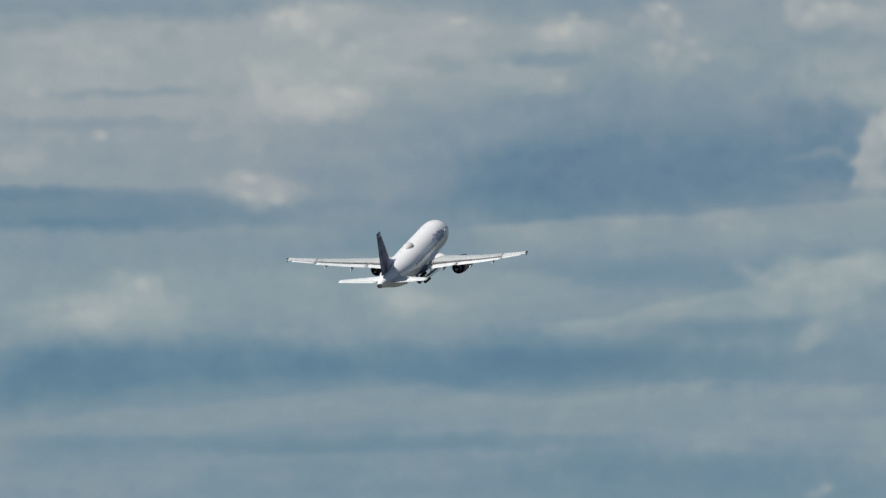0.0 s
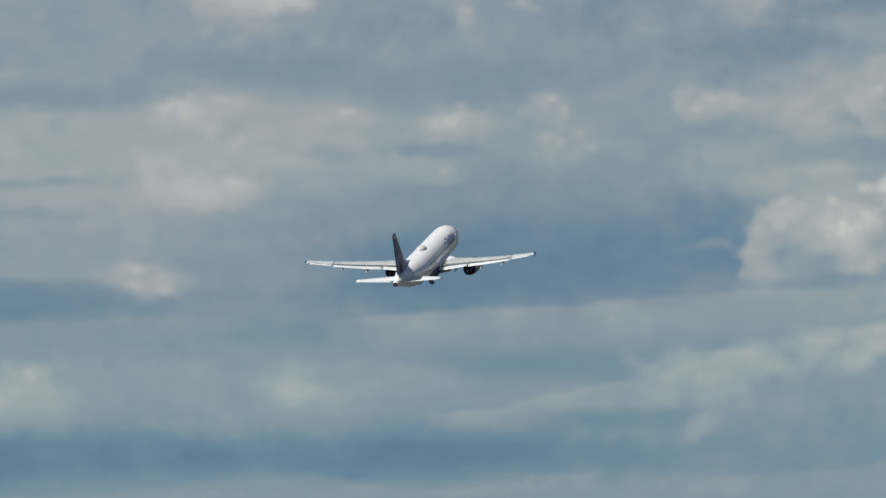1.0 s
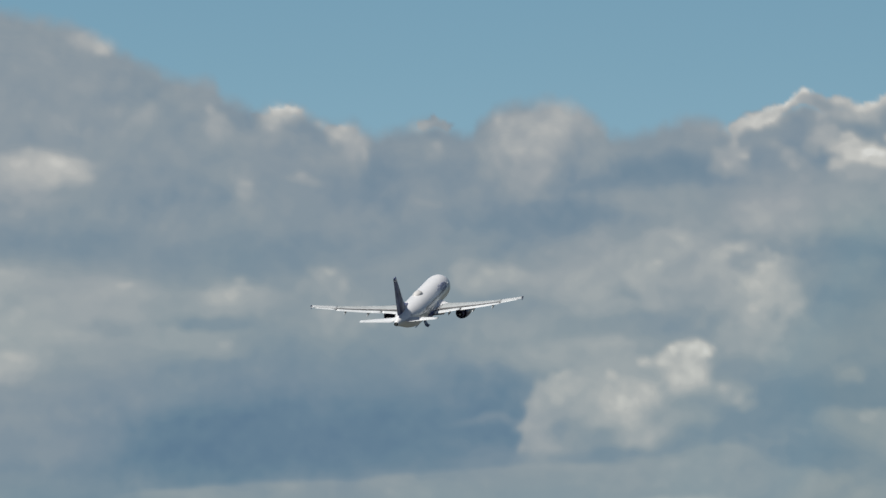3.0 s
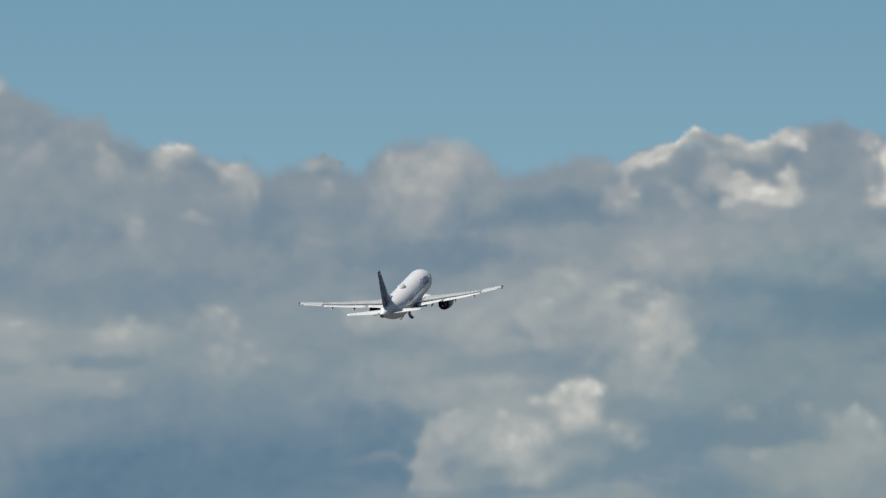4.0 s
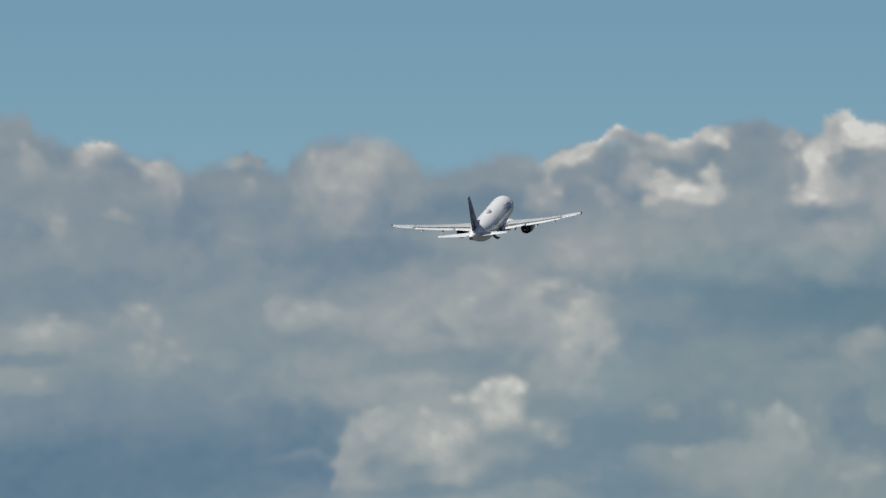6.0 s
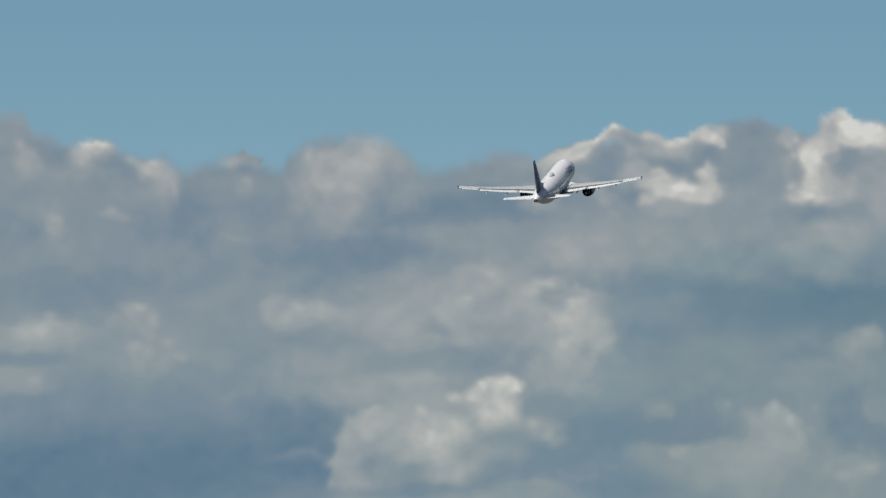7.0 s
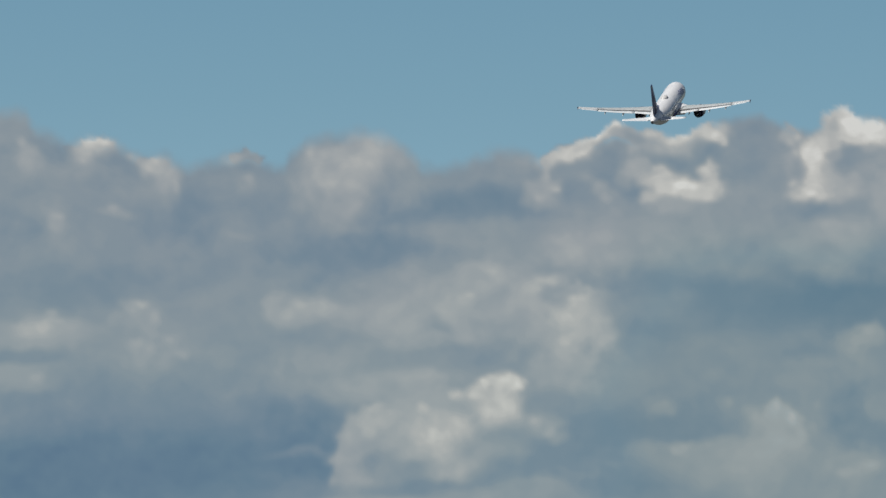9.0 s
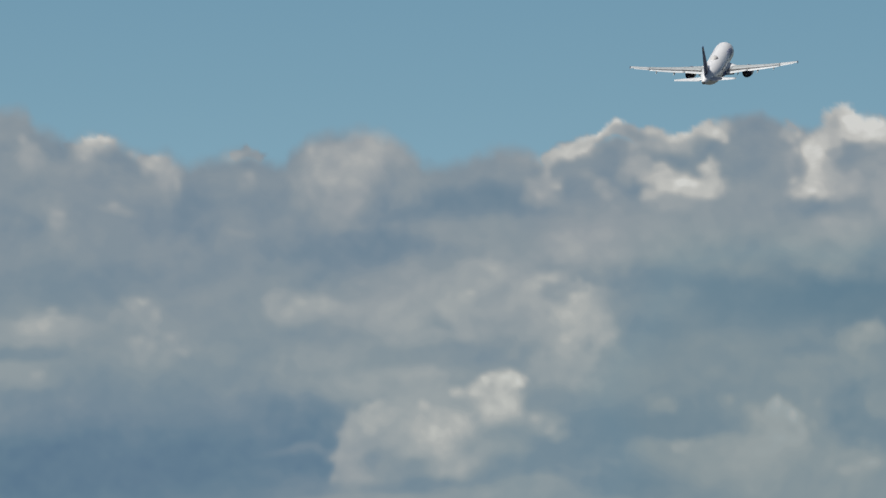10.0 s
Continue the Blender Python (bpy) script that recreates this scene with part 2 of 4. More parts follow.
def cell(u, v, ru, rv, tone, lean=0.0, crisp=None, edge=0.95, amount=0.9):
    """A puff or hollow with frayed edges; crisp: the way, in degrees from the right upwards, in which its edge is clear."""
    global TONE, HEAPED
    a = radians(lean)
    x, y = SU - u, SV - v
    p, q = (x * math.cos(a) + y * math.sin(a)) / ru, (y * math.cos(a) - x * math.sin(a)) / rv
    fray = min(1.0, 60 / max(rv, 0.3 * ru))
    d = np.hypot(p, q) + fray * (0.75 * FRAY - 0.5 * PUFFS if ru < 3 * rv else 0.25 * FRAY + 0.6 * DRAWN)
    edge *= 1.35
    w = edge
    if crisp is not None:
        c = radians(crisp)
        w = edge * (0.66 - 0.34 * (x * math.cos(c) - y * math.sin(c)) / (np.hypot(x, y) + 1))
    k = amount * step((1 + 0.5 * w - d) / w)
    TONE = TONE * (1 - k) + tone * k
    HEAPED = HEAPED * (1 - 0.5 * k) + 0.5 * k * (1.0 if ru < 3 * rv else 0.3)


def rim(way, fall, tone, amount=0.9, crisp=16.0):
    """A body of cloud on the right-hand side of a line: clear at the line, thinning out away from it."""
    global TONE
    best, side, over = np.full(U.shape, 1e9), np.zeros(U.shape), np.zeros(U.shape)
    for (u0, v0), (u1, v1) in zip(way, way[1:]):
        du, dv = u1 - u0, v1 - v0
        raw = ((SU - u0) * du + (SV - v0) * dv) / (du * du + dv * dv)
        f = np.clip(raw, 0, 1)
        near = np.hypot(SU - u0 - f * du, SV - v0 - f * dv)
        hit = near < best
        side = np.where(hit, np.sign(du * (SV - v0) - dv * (SU - u0)), side)
        over = np.where(hit, np.abs(raw - f) * math.hypot(du, dv), over)
        best = np.minimum(best, near)
    d = side * best - 26 * FRAY + 14 * PUFFS
    k = amount * step(d / crisp + 0.5) * (1 - step((d - crisp) / fall)) * (1 - step(over / 30))
    TONE = TONE * (1 - k) + tone * k


# low layers
wide(-740, 900, 360, 42, 0.2, heaped=0.1)
wide(-330, 905, 200, 30, 0.33, heaped=0.1)
wide(280, 945, 520, 32, 0.45, 0.9, -1, heaped=0.1)
wide(-340, 965, 520, 36, 0.39, heaped=0.2)
wide(420, 1015, 900, 60, 0.37, heaped=0.3)
wide(-480, 1040, 640, 52, 0.5, heaped=0.4)
wide(320, 1102, 330, 26, 0.27, heaped=0.1)
wide(-150, 1180, 950, 50, 0.17, heaped=0.0)
wide(-760, 1200, 460, 75, 0.17, 1.0, -4, heaped=0.0)
wide(110, 1160, 400, 58, 0.17, heaped=0.0)
wide(820, 1170, 520, 90, 0.35, heaped=0.2)
wide(300, 1250, 900, 40, 0.4, 0.9, heaped=0.1)
wide(-520, 1300, 560, 36, 0.36, 0.9, -4, heaped=0.1)
ridge([(-960, 1302), (-523, 1258), (-244, 1230), (-24, 1238), (60, 1246), (276, 1222), (576, 1216), (844, 1202), (1200, 1195)], 15, 0.46, 0.7, 0.85, False)
wide(-400, 1312, 900, 22, 0.27, heaped=0.0)
wide(-420, 1350, 900, 26, 0.37, heaped=0.1)
wide(200, 1400, 1200, 40, 0.32, heaped=0.1)
wide(290, 1365, 420, 42, 0.24, heaped=0.0)
wide(300, 1500, 2000, 80, 0.4)
wide(300, 1650, 2000, 110, 0.3)
heap(800, 972, 140, 26, 0.55, 91, 16, 0.05)
heap(776, 992, 60, 36, 0.64, 92, 14, 0.06)
heap(676, 1005, 105, 30, 0.53, 93, 14, 0.05)
wide(170, 1010, 220, 34, 0.31, heaped=0.1)
wide(-100, 968, 230, 30, 0.33, 0.6)
heap(540, 1020, 120, 22, 0.58, 94, 12, 0.04)
lump(526, 1114, 48, 17, 0.5, 0.9, -35)
lump(525, 1398, 20, 14, 0.48)
# sunlit crests against the sky
ridge([(128, 260), (165, 249), (200, 252)], 15, 0.78)
ridge([(250, 284), (280, 284), (300, 296)], 16, 0.7)
ridge([(412, 274), (434, 268), (462, 278)], 9, 0.54)
ridge([(1215, 252), (1265, 226), (1280, 234)], 17, 0.86)
ridge([(1125, 240), (1155, 226), (1180, 244), (1212, 254)], 13, 0.76)
ridge([(990, 318), (972, 290), (1000, 266), (1040, 244)], 12, 0.74, 1.15)
ridge([(1025, 252), (1062, 232), (1090, 218), (1112, 230)], 14, 0.84, 1.15)
ridge([(1396, 226), (1418, 250)], 12, 0.66)
ridge([(1478, 214), (1503, 200), (1552, 222), (1600, 238)], 20, 0.88)
ridge([(1478, 226), (1458, 262), (1436, 300)], 18, 0.82)
# broad layers
cell(502, 345, 1300, 170, 0.41, edge=1.2, amount=1.0)
cell(1252, 420, 420, 60, 0.5, edge=1.2)
cell(602, 595, 1300, 100, 0.46, edge=1.2)
cell(1382, 540, 360, 95, 0.26, edge=1.2)
cell(1502, 535, 150, 40, 0.19)
cell(1282, 517, 100, 26, 0.24)
cell(152, 515, 240, 45, 0.35)
cell(592, 460, 110, 60, 0.33)
cell(262, 725, 430, 70, 0.34, edge=1.2)
cell(252, 833, 440, 75, 0.12, edge=1.3, lean=-4)
cell(552, 780, 70, 55, 0.17)
cell(1252, 715, 420, 120, 0.4, edge=1.2)
cell(1122, 755, 140, 40, 0.3)
cell(1182, 857, 120, 28, 0.25)
cell(1546, 740, 60, 55, 0.28)
cell(962, 810, 120, 32, 0.31)
cell(50, 822, 150, 66, 0.13, edge=1.3)
# high bank, shadow side
cell(-350, 290, 430, 130, 0.46, edge=1.1)
cell(-490, 210, 70, 30, 0.36)
cell(-150, 260, 110, 50, 0.48, lean=-20, edge=1.1)
cell(-420, 270, 60, 40, 0.45)
cell(-350, 375, 46, 30, 0.57)
cell(-300, 405, 64, 26, 0.51, lean=-10)
cell(-280, 360, 98, 32, 0.64, edge=1.0, crisp=60)
cell(-265, 346, 70, 20, 0.68, edge=1.3)
cell(40, 265, 18, 14, 0.54)
cell(85, 385, 30, 30, 0.49)
cell(-230, 490, 270, 34, 0.36)
cell(-490, 520, 70, 30, 0.36)
cell(10, 430, 120, 50, 0.4)
cell(-520, 470, 44, 20, 0.45)
cell(-330, 610, 340, 75, 0.57, edge=1.1)
cell(-415, 560, 46, 28, 0.62, crisp=100, edge=1.3)
cell(-320, 585, 64, 50, 0.6)
cell(-330, 535, 44, 10, 0.56, crisp=90)
cell(-490, 590, 64, 30, 0.56)
cell(-110, 564, 60, 15, 0.58, edge=1.3)
cell(70, 576, 80, 20, 0.56, edge=1.3)
cell(-220, 575, 60, 20, 0.54)
cell(-140, 640, 60, 16, 0.43)
cell(-370, 690, 115, 42, 0.6, edge=1.1)
cell(-320, 690, 54, 22, 0.67)
cell(-10, 650, 70, 20, 0.53)
cell(-200, 655, 40, 14, 0.56)
cell(-460, 765, 160, 40, 0.47)
cell(-150, 750, 180, 40, 0.39)
cell(-470, 854, 80, 28, 0.49, edge=1.3)
cell(-490, 846, 40, 16, 0.57, edge=1.4)
cell(-490, 910, 120, 16, 0.27)
cell(-270, 830, 120, 40, 0.4)
cell(-300, 915, 110, 30, 0.38)
# far layers to the west
cell(-673, 642, 430, 110, 0.56, edge=1.1)
cell(-693, 532, 280, 24, 0.38)
cell(-623, 588, 22, 13, 0.5)
cell(-863, 567, 60, 12, 0.44)
cell(-773, 604, 125, 34, 0.57)
cell(-883, 672, 64, 26, 0.57)
cell(-323, 592, 64, 56, 0.59)
cell(-418, 564, 50, 30, 0.63, crisp=30, edge=1.1)
cell(-433, 672, 44, 52, 0.61, crisp=180)
cell(-363, 698, 80, 30, 0.66, edge=1.3)
cell(-273, 582, 60, 30, 0.56)
cell(-203, 652, 38, 12, 0.58)
cell(-703, 687, 125, 8, 0.42)
cell(-773, 744, 200, 9, 0.45)
cell(-793, 717, 125, 10, 0.56)
cell(-748, 770, 20, 14, 0.6)
cell(-893, 807, 44, 24, 0.57)
cell(-623, 794, 190, 26, 0.46)
cell(-753, 894, 250, 28, 0.24)
cell(-773, 918, 170, 12, 0.16)
cell(-863, 867, 115, 10, 0.19)
cell(-593, 917, 100, 10, 0.27)
cell(-458, 857, 64, 26, 0.54, crisp=45, edge=1.3)
cell(-443, 870, 40, 14, 0.59, edge=1.4)
cell(-803, 962, 210, 30, 0.42)
cell(-473, 942, 130, 30, 0.42)
cell(-733, 1070, 140, 36, 0.57, edge=1.1)
cell(-683, 1040, 44, 34, 0.62, crisp=45, edge=1.3)
cell(-758, 1078, 80, 24, 0.64, edge=1.3)
cell(-863, 1070, 64, 12, 0.54)
cell(-283, 1062, 90, 32, 0.5)
cell(-23, 1037, 110, 26, 0.52, edge=1.3)
cell(-183, 1049, 64, 32, 0.65, edge=1.3)
# left crests
cell(-215, 118, 70, 40, 0.5, crisp=60)
cell(-168, 126, 44, 24, 0.63, crisp=70)
cell(-150, 140, 16, 12, 0.68)
cell(-30, 205, 60, 22, 0.5, crisp=80)
cell(-90, 215, 70, 34, 0.42)
cell(26, 223, 50, 42, 0.47, crisp=0)
cell(86, 259, 64, 18, 0.38)
cell(54, 275, 20, 22, 0.56)
cell(154, 271, 24, 26, 0.68, edge=1.1)
cell(166, 252, 38, 17, 0.77, lean=-4, crisp=90, edge=1.2)
cell(204, 283, 34, 26, 0.37, lean=20)
cell(234, 276, 19, 9, 0.6, lean=20)
cell(292, 320, 34, 42, 0.56, crisp=0)
cell(276, 285, 31, 22, 0.66, crisp=60)
cell(388, 286, 26, 18, 0.38)
cell(448, 276, 14, 15, 0.53, crisp=45)
cell(418, 275, 17, 9, 0.6)
cell(436, 297, 22, 9, 0.4)
cell(432, 320, 17, 19, 0.5)
cell(122, 301, 62, 14, 0.5)
cell(82, 341, 50, 22, 0.46)
cell(52, 357, 27, 20, 0.5)
cell(94, 393, 17, 20, 0.56)
cell(206, 373, 36, 9, 0.55, lean=10)
cell(232, 347, 70, 18, 0.46)
cell(336, 370, 40, 55, 0.36)
cell(152, 435, 84, 25, 0.45)
cell(426, 413, 25, 8, 0.48)
# middle hump
cell(642, 307, 106, 86, 0.5, crisp=45, edge=1.0)
cell(642, 275, 72, 42, 0.66, lean=-30, edge=1.2)
cell(654, 251, 58, 20, 0.62, lean=-4, crisp=90)
cell(602, 321, 54, 46, 0.65, edge=1.4)
cell(578, 365, 40, 30, 0.53, edge=1.3)
cell(718, 291, 26, 46, 0.53, lean=-25, crisp=20)
cell(706, 335, 50, 36, 0.44)
cell(726, 395, 84, 42, 0.29, lean=-10)
cell(674, 437, 62, 32, 0.26)
cell(774, 415, 42, 50, 0.27)
cell(872, 282, 92, 28, 0.45, crisp=90)
cell(906, 267, 50, 18, 0.48)
cell(802, 317, 90, 24, 0.46)
cell(864, 355, 104, 28, 0.28)
cell(852, 407, 124, 24, 0.5)
# ring of cumulus
cell(1062, 287, 72, 36, 0.36)
cell(1012, 317, 30, 40, 0.39)
cell(992, 271, 38, 13, 0.74, lean=-22, crisp=120, edge=1.3)
cell(1042, 251, 36, 13, 0.74, lean=-26, crisp=110, edge=1.3)
cell(1074, 233, 44, 16, 0.82, lean=-38, crisp=120, edge=1.3)
cell(970, 295, 10, 20, 0.6)
cell(982, 325, 15, 14, 0.6)
cell(950, 333, 23, 22, 0.56)
cell(968, 355, 32, 14, 0.55)
cell(1122, 267, 32, 30, 0.39)
cell(1146, 231, 30, 16, 0.66)
cell(1174, 245, 62, 22, 0.62)
cell(1176, 223, 26, 14, 0.7, crisp=90)
cell(1192, 261, 32, 13, 0.58)
cell(1182, 284, 36, 18, 0.35)
cell(1260, 271, 24, 20, 0.35)
cell(1252, 224, 46, 18, 0.75, crisp=90)
cell(1274, 241, 21, 11, 0.83, lean=15, crisp=320)
cell(1126, 300, 21, 25, 0.6)
cell(1152, 320, 42, 28, 0.62)
cell(1206, 330, 78, 24, 0.76, crisp=330)
cell(1264, 315, 18, 27, 0.72, crisp=0)
cell(1228, 340, 62, 12, 0.77, crisp=270)
cell(1182, 361, 52, 13, 0.57)
cell(1116, 351, 36, 24, 0.37)
cell(1060, 325, 14, 16, 0.57)
cell(1088, 366, 42, 16, 0.48)
cell(1334, 257, 42, 74, 0.43)
cell(1346, 345, 64, 20, 0.47)
# cumulus beside it
cell(1502, 250, 84, 64, 0.5)
cell(1402, 228, 22, 20, 0.6, crisp=135)
cell(1418, 251, 18, 27, 0.58)
cell(1404, 280, 14, 30, 0.52)
cell(1494, 206, 42, 26, 0.84, lean=20, crisp=90)
cell(1524, 227, 46, 22, 0.86, lean=10)
cell(1558, 231, 22, 20, 0.8)
cell(1472, 231, 27, 30, 0.72, lean=-35)
cell(1464, 259, 32, 26, 0.7, lean=-40)
cell(1442, 285, 24, 46, 0.77, crisp=180, edge=1.2)
cell(1448, 320, 40, 26, 0.77, edge=1.2)
cell(1422, 343, 23, 12, 0.72)
cell(1494, 331, 38, 22, 0.64)
cell(1528, 281, 48, 28, 0.39, crisp=120)
cell(1410, 301, 12, 30, 0.44)
cell(1444, 368, 42, 16, 0.35)
cell(1398, 371, 36, 16, 0.44)
cell(1478, 403, 46, 26, 0.6, lean=-15)
cell(1564, 340, 30, 50, 0.56)
cell(1692, 295, 90, 70, 0.66)
# middle band
cell(32, 541, 32, 24, 0.44)
cell(22, 597, 44, 20, 0.5)
cell(62, 587, 58, 22, 0.56, edge=1.3)
cell(64, 582, 32, 14, 0.61, edge=1.3)
cell(52, 626, 78, 11, 0.35)
cell(248, 536, 36, 14, 0.5)
cell(252, 537, 15, 10, 0.57)
cell(246, 571, 50, 34, 0.5, crisp=60)
cell(282, 623, 66, 30, 0.56)
cell(242, 610, 17, 14, 0.58)
cell(378, 613, 32, 22, 0.5)
cell(412, 507, 112, 22, 0.47, lean=-14)
cell(572, 551, 82, 16, 0.55)
cell(518, 544, 54, 30, 0.58, crisp=180, edge=1.2)
cell(576, 594, 72, 16, 0.4)
cell(802, 540, 172, 76, 0.58, edge=1.1)
cell(842, 485, 72, 18, 0.6, lean=-8)
cell(852, 476, 42, 15, 0.6)
cell(962, 506, 62, 20, 0.6, lean=-25)
cell(968, 500, 25, 10, 0.66, lean=-30)
cell(832, 528, 15, 12, 0.62)
cell(732, 575, 52, 36, 0.56)
cell(772, 575, 27, 18, 0.43)
cell(768, 591, 32, 6, 0.55)
cell(1066, 575, 42, 52, 0.59)
cell(1048, 535, 42, 30, 0.63)
cell(1012, 571, 70, 60, 0.65, edge=1.0, crisp=20)
cell(1022, 537, 32, 24, 0.64)
cell(1006, 581, 32, 30, 0.68)
cell(988, 516, 36, 16, 0.5)
cell(922, 586, 62, 28, 0.5)
cell(832, 623, 56, 24, 0.37)
cell(722, 628, 84, 16, 0.44)
cell(912, 621, 42, 20, 0.45)
cell(1002, 651, 72, 42, 0.6, edge=1.1)
cell(562, 636, 74, 20, 0.54)
cell(642, 676, 112, 24, 0.55)
cell(722, 668, 72, 16, 0.58)
cell(402, 647, 124, 50, 0.44)
cell(46, 672, 50, 22, 0.51, edge=1.3)
cell(32, 706, 74, 13, 0.35)
cell(1062, 445, 84, 40, 0.6)
cell(1202, 426, 124, 38, 0.53)
cell(1302, 461, 84, 30, 0.42)
cell(1452, 421, 92, 25, 0.54)
cell(1472, 461, 54, 30, 0.47)
cell(1152, 537, 74, 40, 0.4)
cell(1252, 617, 114, 30, 0.41)
cell(1422, 596, 42, 20, 0.37)
cell(1522, 621, 38, 30, 0.47)
cell(1534, 588, 33, 23, 0.53, crisp=60)
cell(1442, 638, 62, 10, 0.46)
# low cumulus: a crisp lit outline, a smooth body, a few bright heads
rim([(583, 848), (590, 802), (606, 761), (624, 736), (650, 708), (692, 702), (722, 720), (772, 710), (810, 686), (847, 664), (902, 651), (927, 661), (932, 696), (937, 731)], 150, 0.58, 0.85)
# its body
cell(732, 777, 122, 60, 0.59)
cell(642, 755, 38, 42, 0.59, crisp=140, edge=1.2)
cell(692, 731, 42, 26, 0.64, crisp=100)
cell(626, 807, 37, 37, 0.57, crisp=180, edge=1.2)
cell(772, 741, 62, 26, 0.65)
cell(802, 817, 52, 34, 0.64)
cell(792, 771, 52, 34, 0.71, edge=1.1)
cell(882, 711, 52, 30, 0.72)
cell(848, 685, 19, 20, 0.77)
cell(872, 667, 22, 12, 0.77)
cell(908, 675, 27, 21, 0.77, crisp=30, edge=1.1)
cell(874, 787, 62, 28, 0.47)
cell(702, 822, 62, 22, 0.44)
cell(952, 716, 24, 24, 0.42)
cell(962, 748, 32, 16, 0.57)
cell(988, 771, 17, 12, 0.52)
cell(722, 864, 112, 13, 0.34)
cell(892, 846, 42, 20, 0.36)
cell(952, 858, 62, 18, 0.5, crisp=90)
cell(842, 871, 62, 10, 0.5)
cell(514, 798, 42, 7, 0.28, lean=-8)
cell(554, 795, 42, 6, 0.34)
# low heaps to the east
cell(1170, 717, 24, 14, 0.48)
cell(1284, 709, 15, 12, 0.48)
cell(1266, 661, 26, 10, 0.47)
cell(1426, 676, 42, 42, 0.45)
cell(1442, 736, 17, 44, 0.46, lean=15)
cell(1332, 723, 18, 8, 0.46)
cell(1386, 797, 74, 30, 0.5)
cell(1386, 751, 43, 37, 0.57, crisp=20, edge=1.0)
cell(1374, 723, 23, 20, 0.58, crisp=100)
cell(1208, 787, 24, 14, 0.53)
cell(1142, 791, 42, 16, 0.46)
cell(1322, 847, 154, 40, 0.5)
cell(1292, 796, 112, 26, 0.52, crisp=90, edge=1.3)
cell(1522, 826, 74, 26, 0.5, crisp=90)
cell(1558, 716, 28, 26, 0.47)
cell(1452, 856, 104, 26, 0.47)
# small heads and rents
cell(746, 700, 76, 26, 0.57, edge=1.3)
cell(655, 690, 70, 20, 0.54, edge=1.3)
cell(1030, 257, 26, 7, 0.66, lean=-25)
cell(1102, 217, 14, 9, 0.86)
cell(1064, 257, 22, 10, 0.42, lean=-30)
cell(1100, 241, 18, 8, 0.6, lean=20)
cell(1132, 243, 16, 7, 0.5)
cell(1162, 233, 12, 6, 0.76)
cell(1214, 235, 16, 7, 0.78, lean=-20)
cell(1232, 213, 18, 7, 0.7)
cell(1198, 241, 14, 7, 0.72)
cell(1240, 257, 14, 12, 0.42)
cell(1162, 295, 12, 9, 0.66)
cell(1142, 285, 9, 12, 0.58)
cell(1182, 313, 22, 8, 0.72)
cell(1254, 295, 12, 8, 0.76)
cell(1280, 333, 6, 14, 0.66)
cell(1220, 323, 20, 8, 0.84)
cell(1152, 350, 16, 8, 0.68)
cell(1098, 317, 10, 8, 0.5)
cell(1042, 307, 12, 9, 0.46)
cell(1082, 340, 12, 9, 0.5)
cell(1068, 347, 9, 7, 0.58)
cell(976, 307, 8, 8, 0.62)
cell(990, 333, 8, 6, 0.62)
cell(960, 347, 10, 7, 0.62)
cell(1414, 235, 9, 7, 0.74)
cell(1398, 245, 8, 8, 0.68)
cell(1426, 263, 8, 12, 0.72)
cell(1406, 267, 7, 9, 0.64)
cell(1438, 257, 9, 9, 0.78)
cell(1458, 245, 10, 8, 0.76)
cell(1482, 221, 12, 8, 0.66)
cell(1502, 215, 16, 8, 0.9)
cell(1542, 219, 14, 7, 0.9)
cell(1510, 243, 20, 7, 0.78)
cell(1478, 277, 10, 8, 0.56)
cell(1470, 295, 10, 9, 0.66)
cell(1434, 333, 16, 8, 0.78)
cell(1464, 339, 12, 7, 0.72)
cell(1408, 325, 9, 10, 0.66)
cell(1512, 317, 14, 8, 0.56)
cell(1488, 347, 14, 6, 0.58)
cell(1546, 257, 14, 6, 0.5)
cell(174, 245, 22, 6, 0.82)
cell(142, 257, 12, 9, 0.68)
cell(152, 285, 9, 8, 0.64)
cell(270, 277, 14, 8, 0.72)
cell(298, 295, 9, 14, 0.6)
cell(310, 323, 7, 14, 0.6)
cell(258, 291, 9, 10, 0.66)
cell(406, 271, 9, 6, 0.52)
cell(442, 313, 8, 9, 0.55)
cell(64, 267, 10, 8, 0.56)
cell(102, 385, 9, 8, 0.6)
cell(88, 399, 8, 8, 0.56)
cell(198, 367, 12, 5, 0.6)
cell(224, 379, 12, 5, 0.54)
cell(670, 239, 18, 8, 0.66)
cell(692, 257, 12, 12, 0.58)
cell(622, 257, 18, 12, 0.58)
cell(586, 295, 14, 16, 0.57)
cell(562, 345, 12, 16, 0.52)
cell(546, 227, 12, 10, 0.42)
cell(530, 235, 9, 9, 0.4)
cell(898, 663, 12, 9, 0.8)
cell(920, 675, 8, 12, 0.8)
cell(858, 671, 9, 10, 0.84)
cell(840, 695, 10, 9, 0.74)
cell(814, 695, 10, 10, 0.68)
cell(760, 723, 10, 9, 0.68)
cell(778, 765, 18, 10, 0.73)
cell(808, 755, 10, 14, 0.71)
cell(668, 717, 12, 8, 0.68)
cell(634, 743, 9, 9, 0.63)
cell(614, 771, 9, 12, 0.61)
cell(602, 801, 8, 14, 0.61)
cell(656, 760, 12, 14, 0.66)
cell(702, 755, 16, 12, 0.62)
cell(862, 725, 14, 10, 0.74)
cell(902, 711, 12, 10, 0.76)
cell(948, 741, 10, 7, 0.62)
cell(972, 757, 8, 7, 0.58)
cell(742, 795, 20, 12, 0.6)
cell(1378, 717, 8, 8, 0.62)
cell(1364, 733, 7, 8, 0.56)
cell(1402, 733, 10, 10, 0.64)
cell(1412, 757, 7, 10, 0.6)
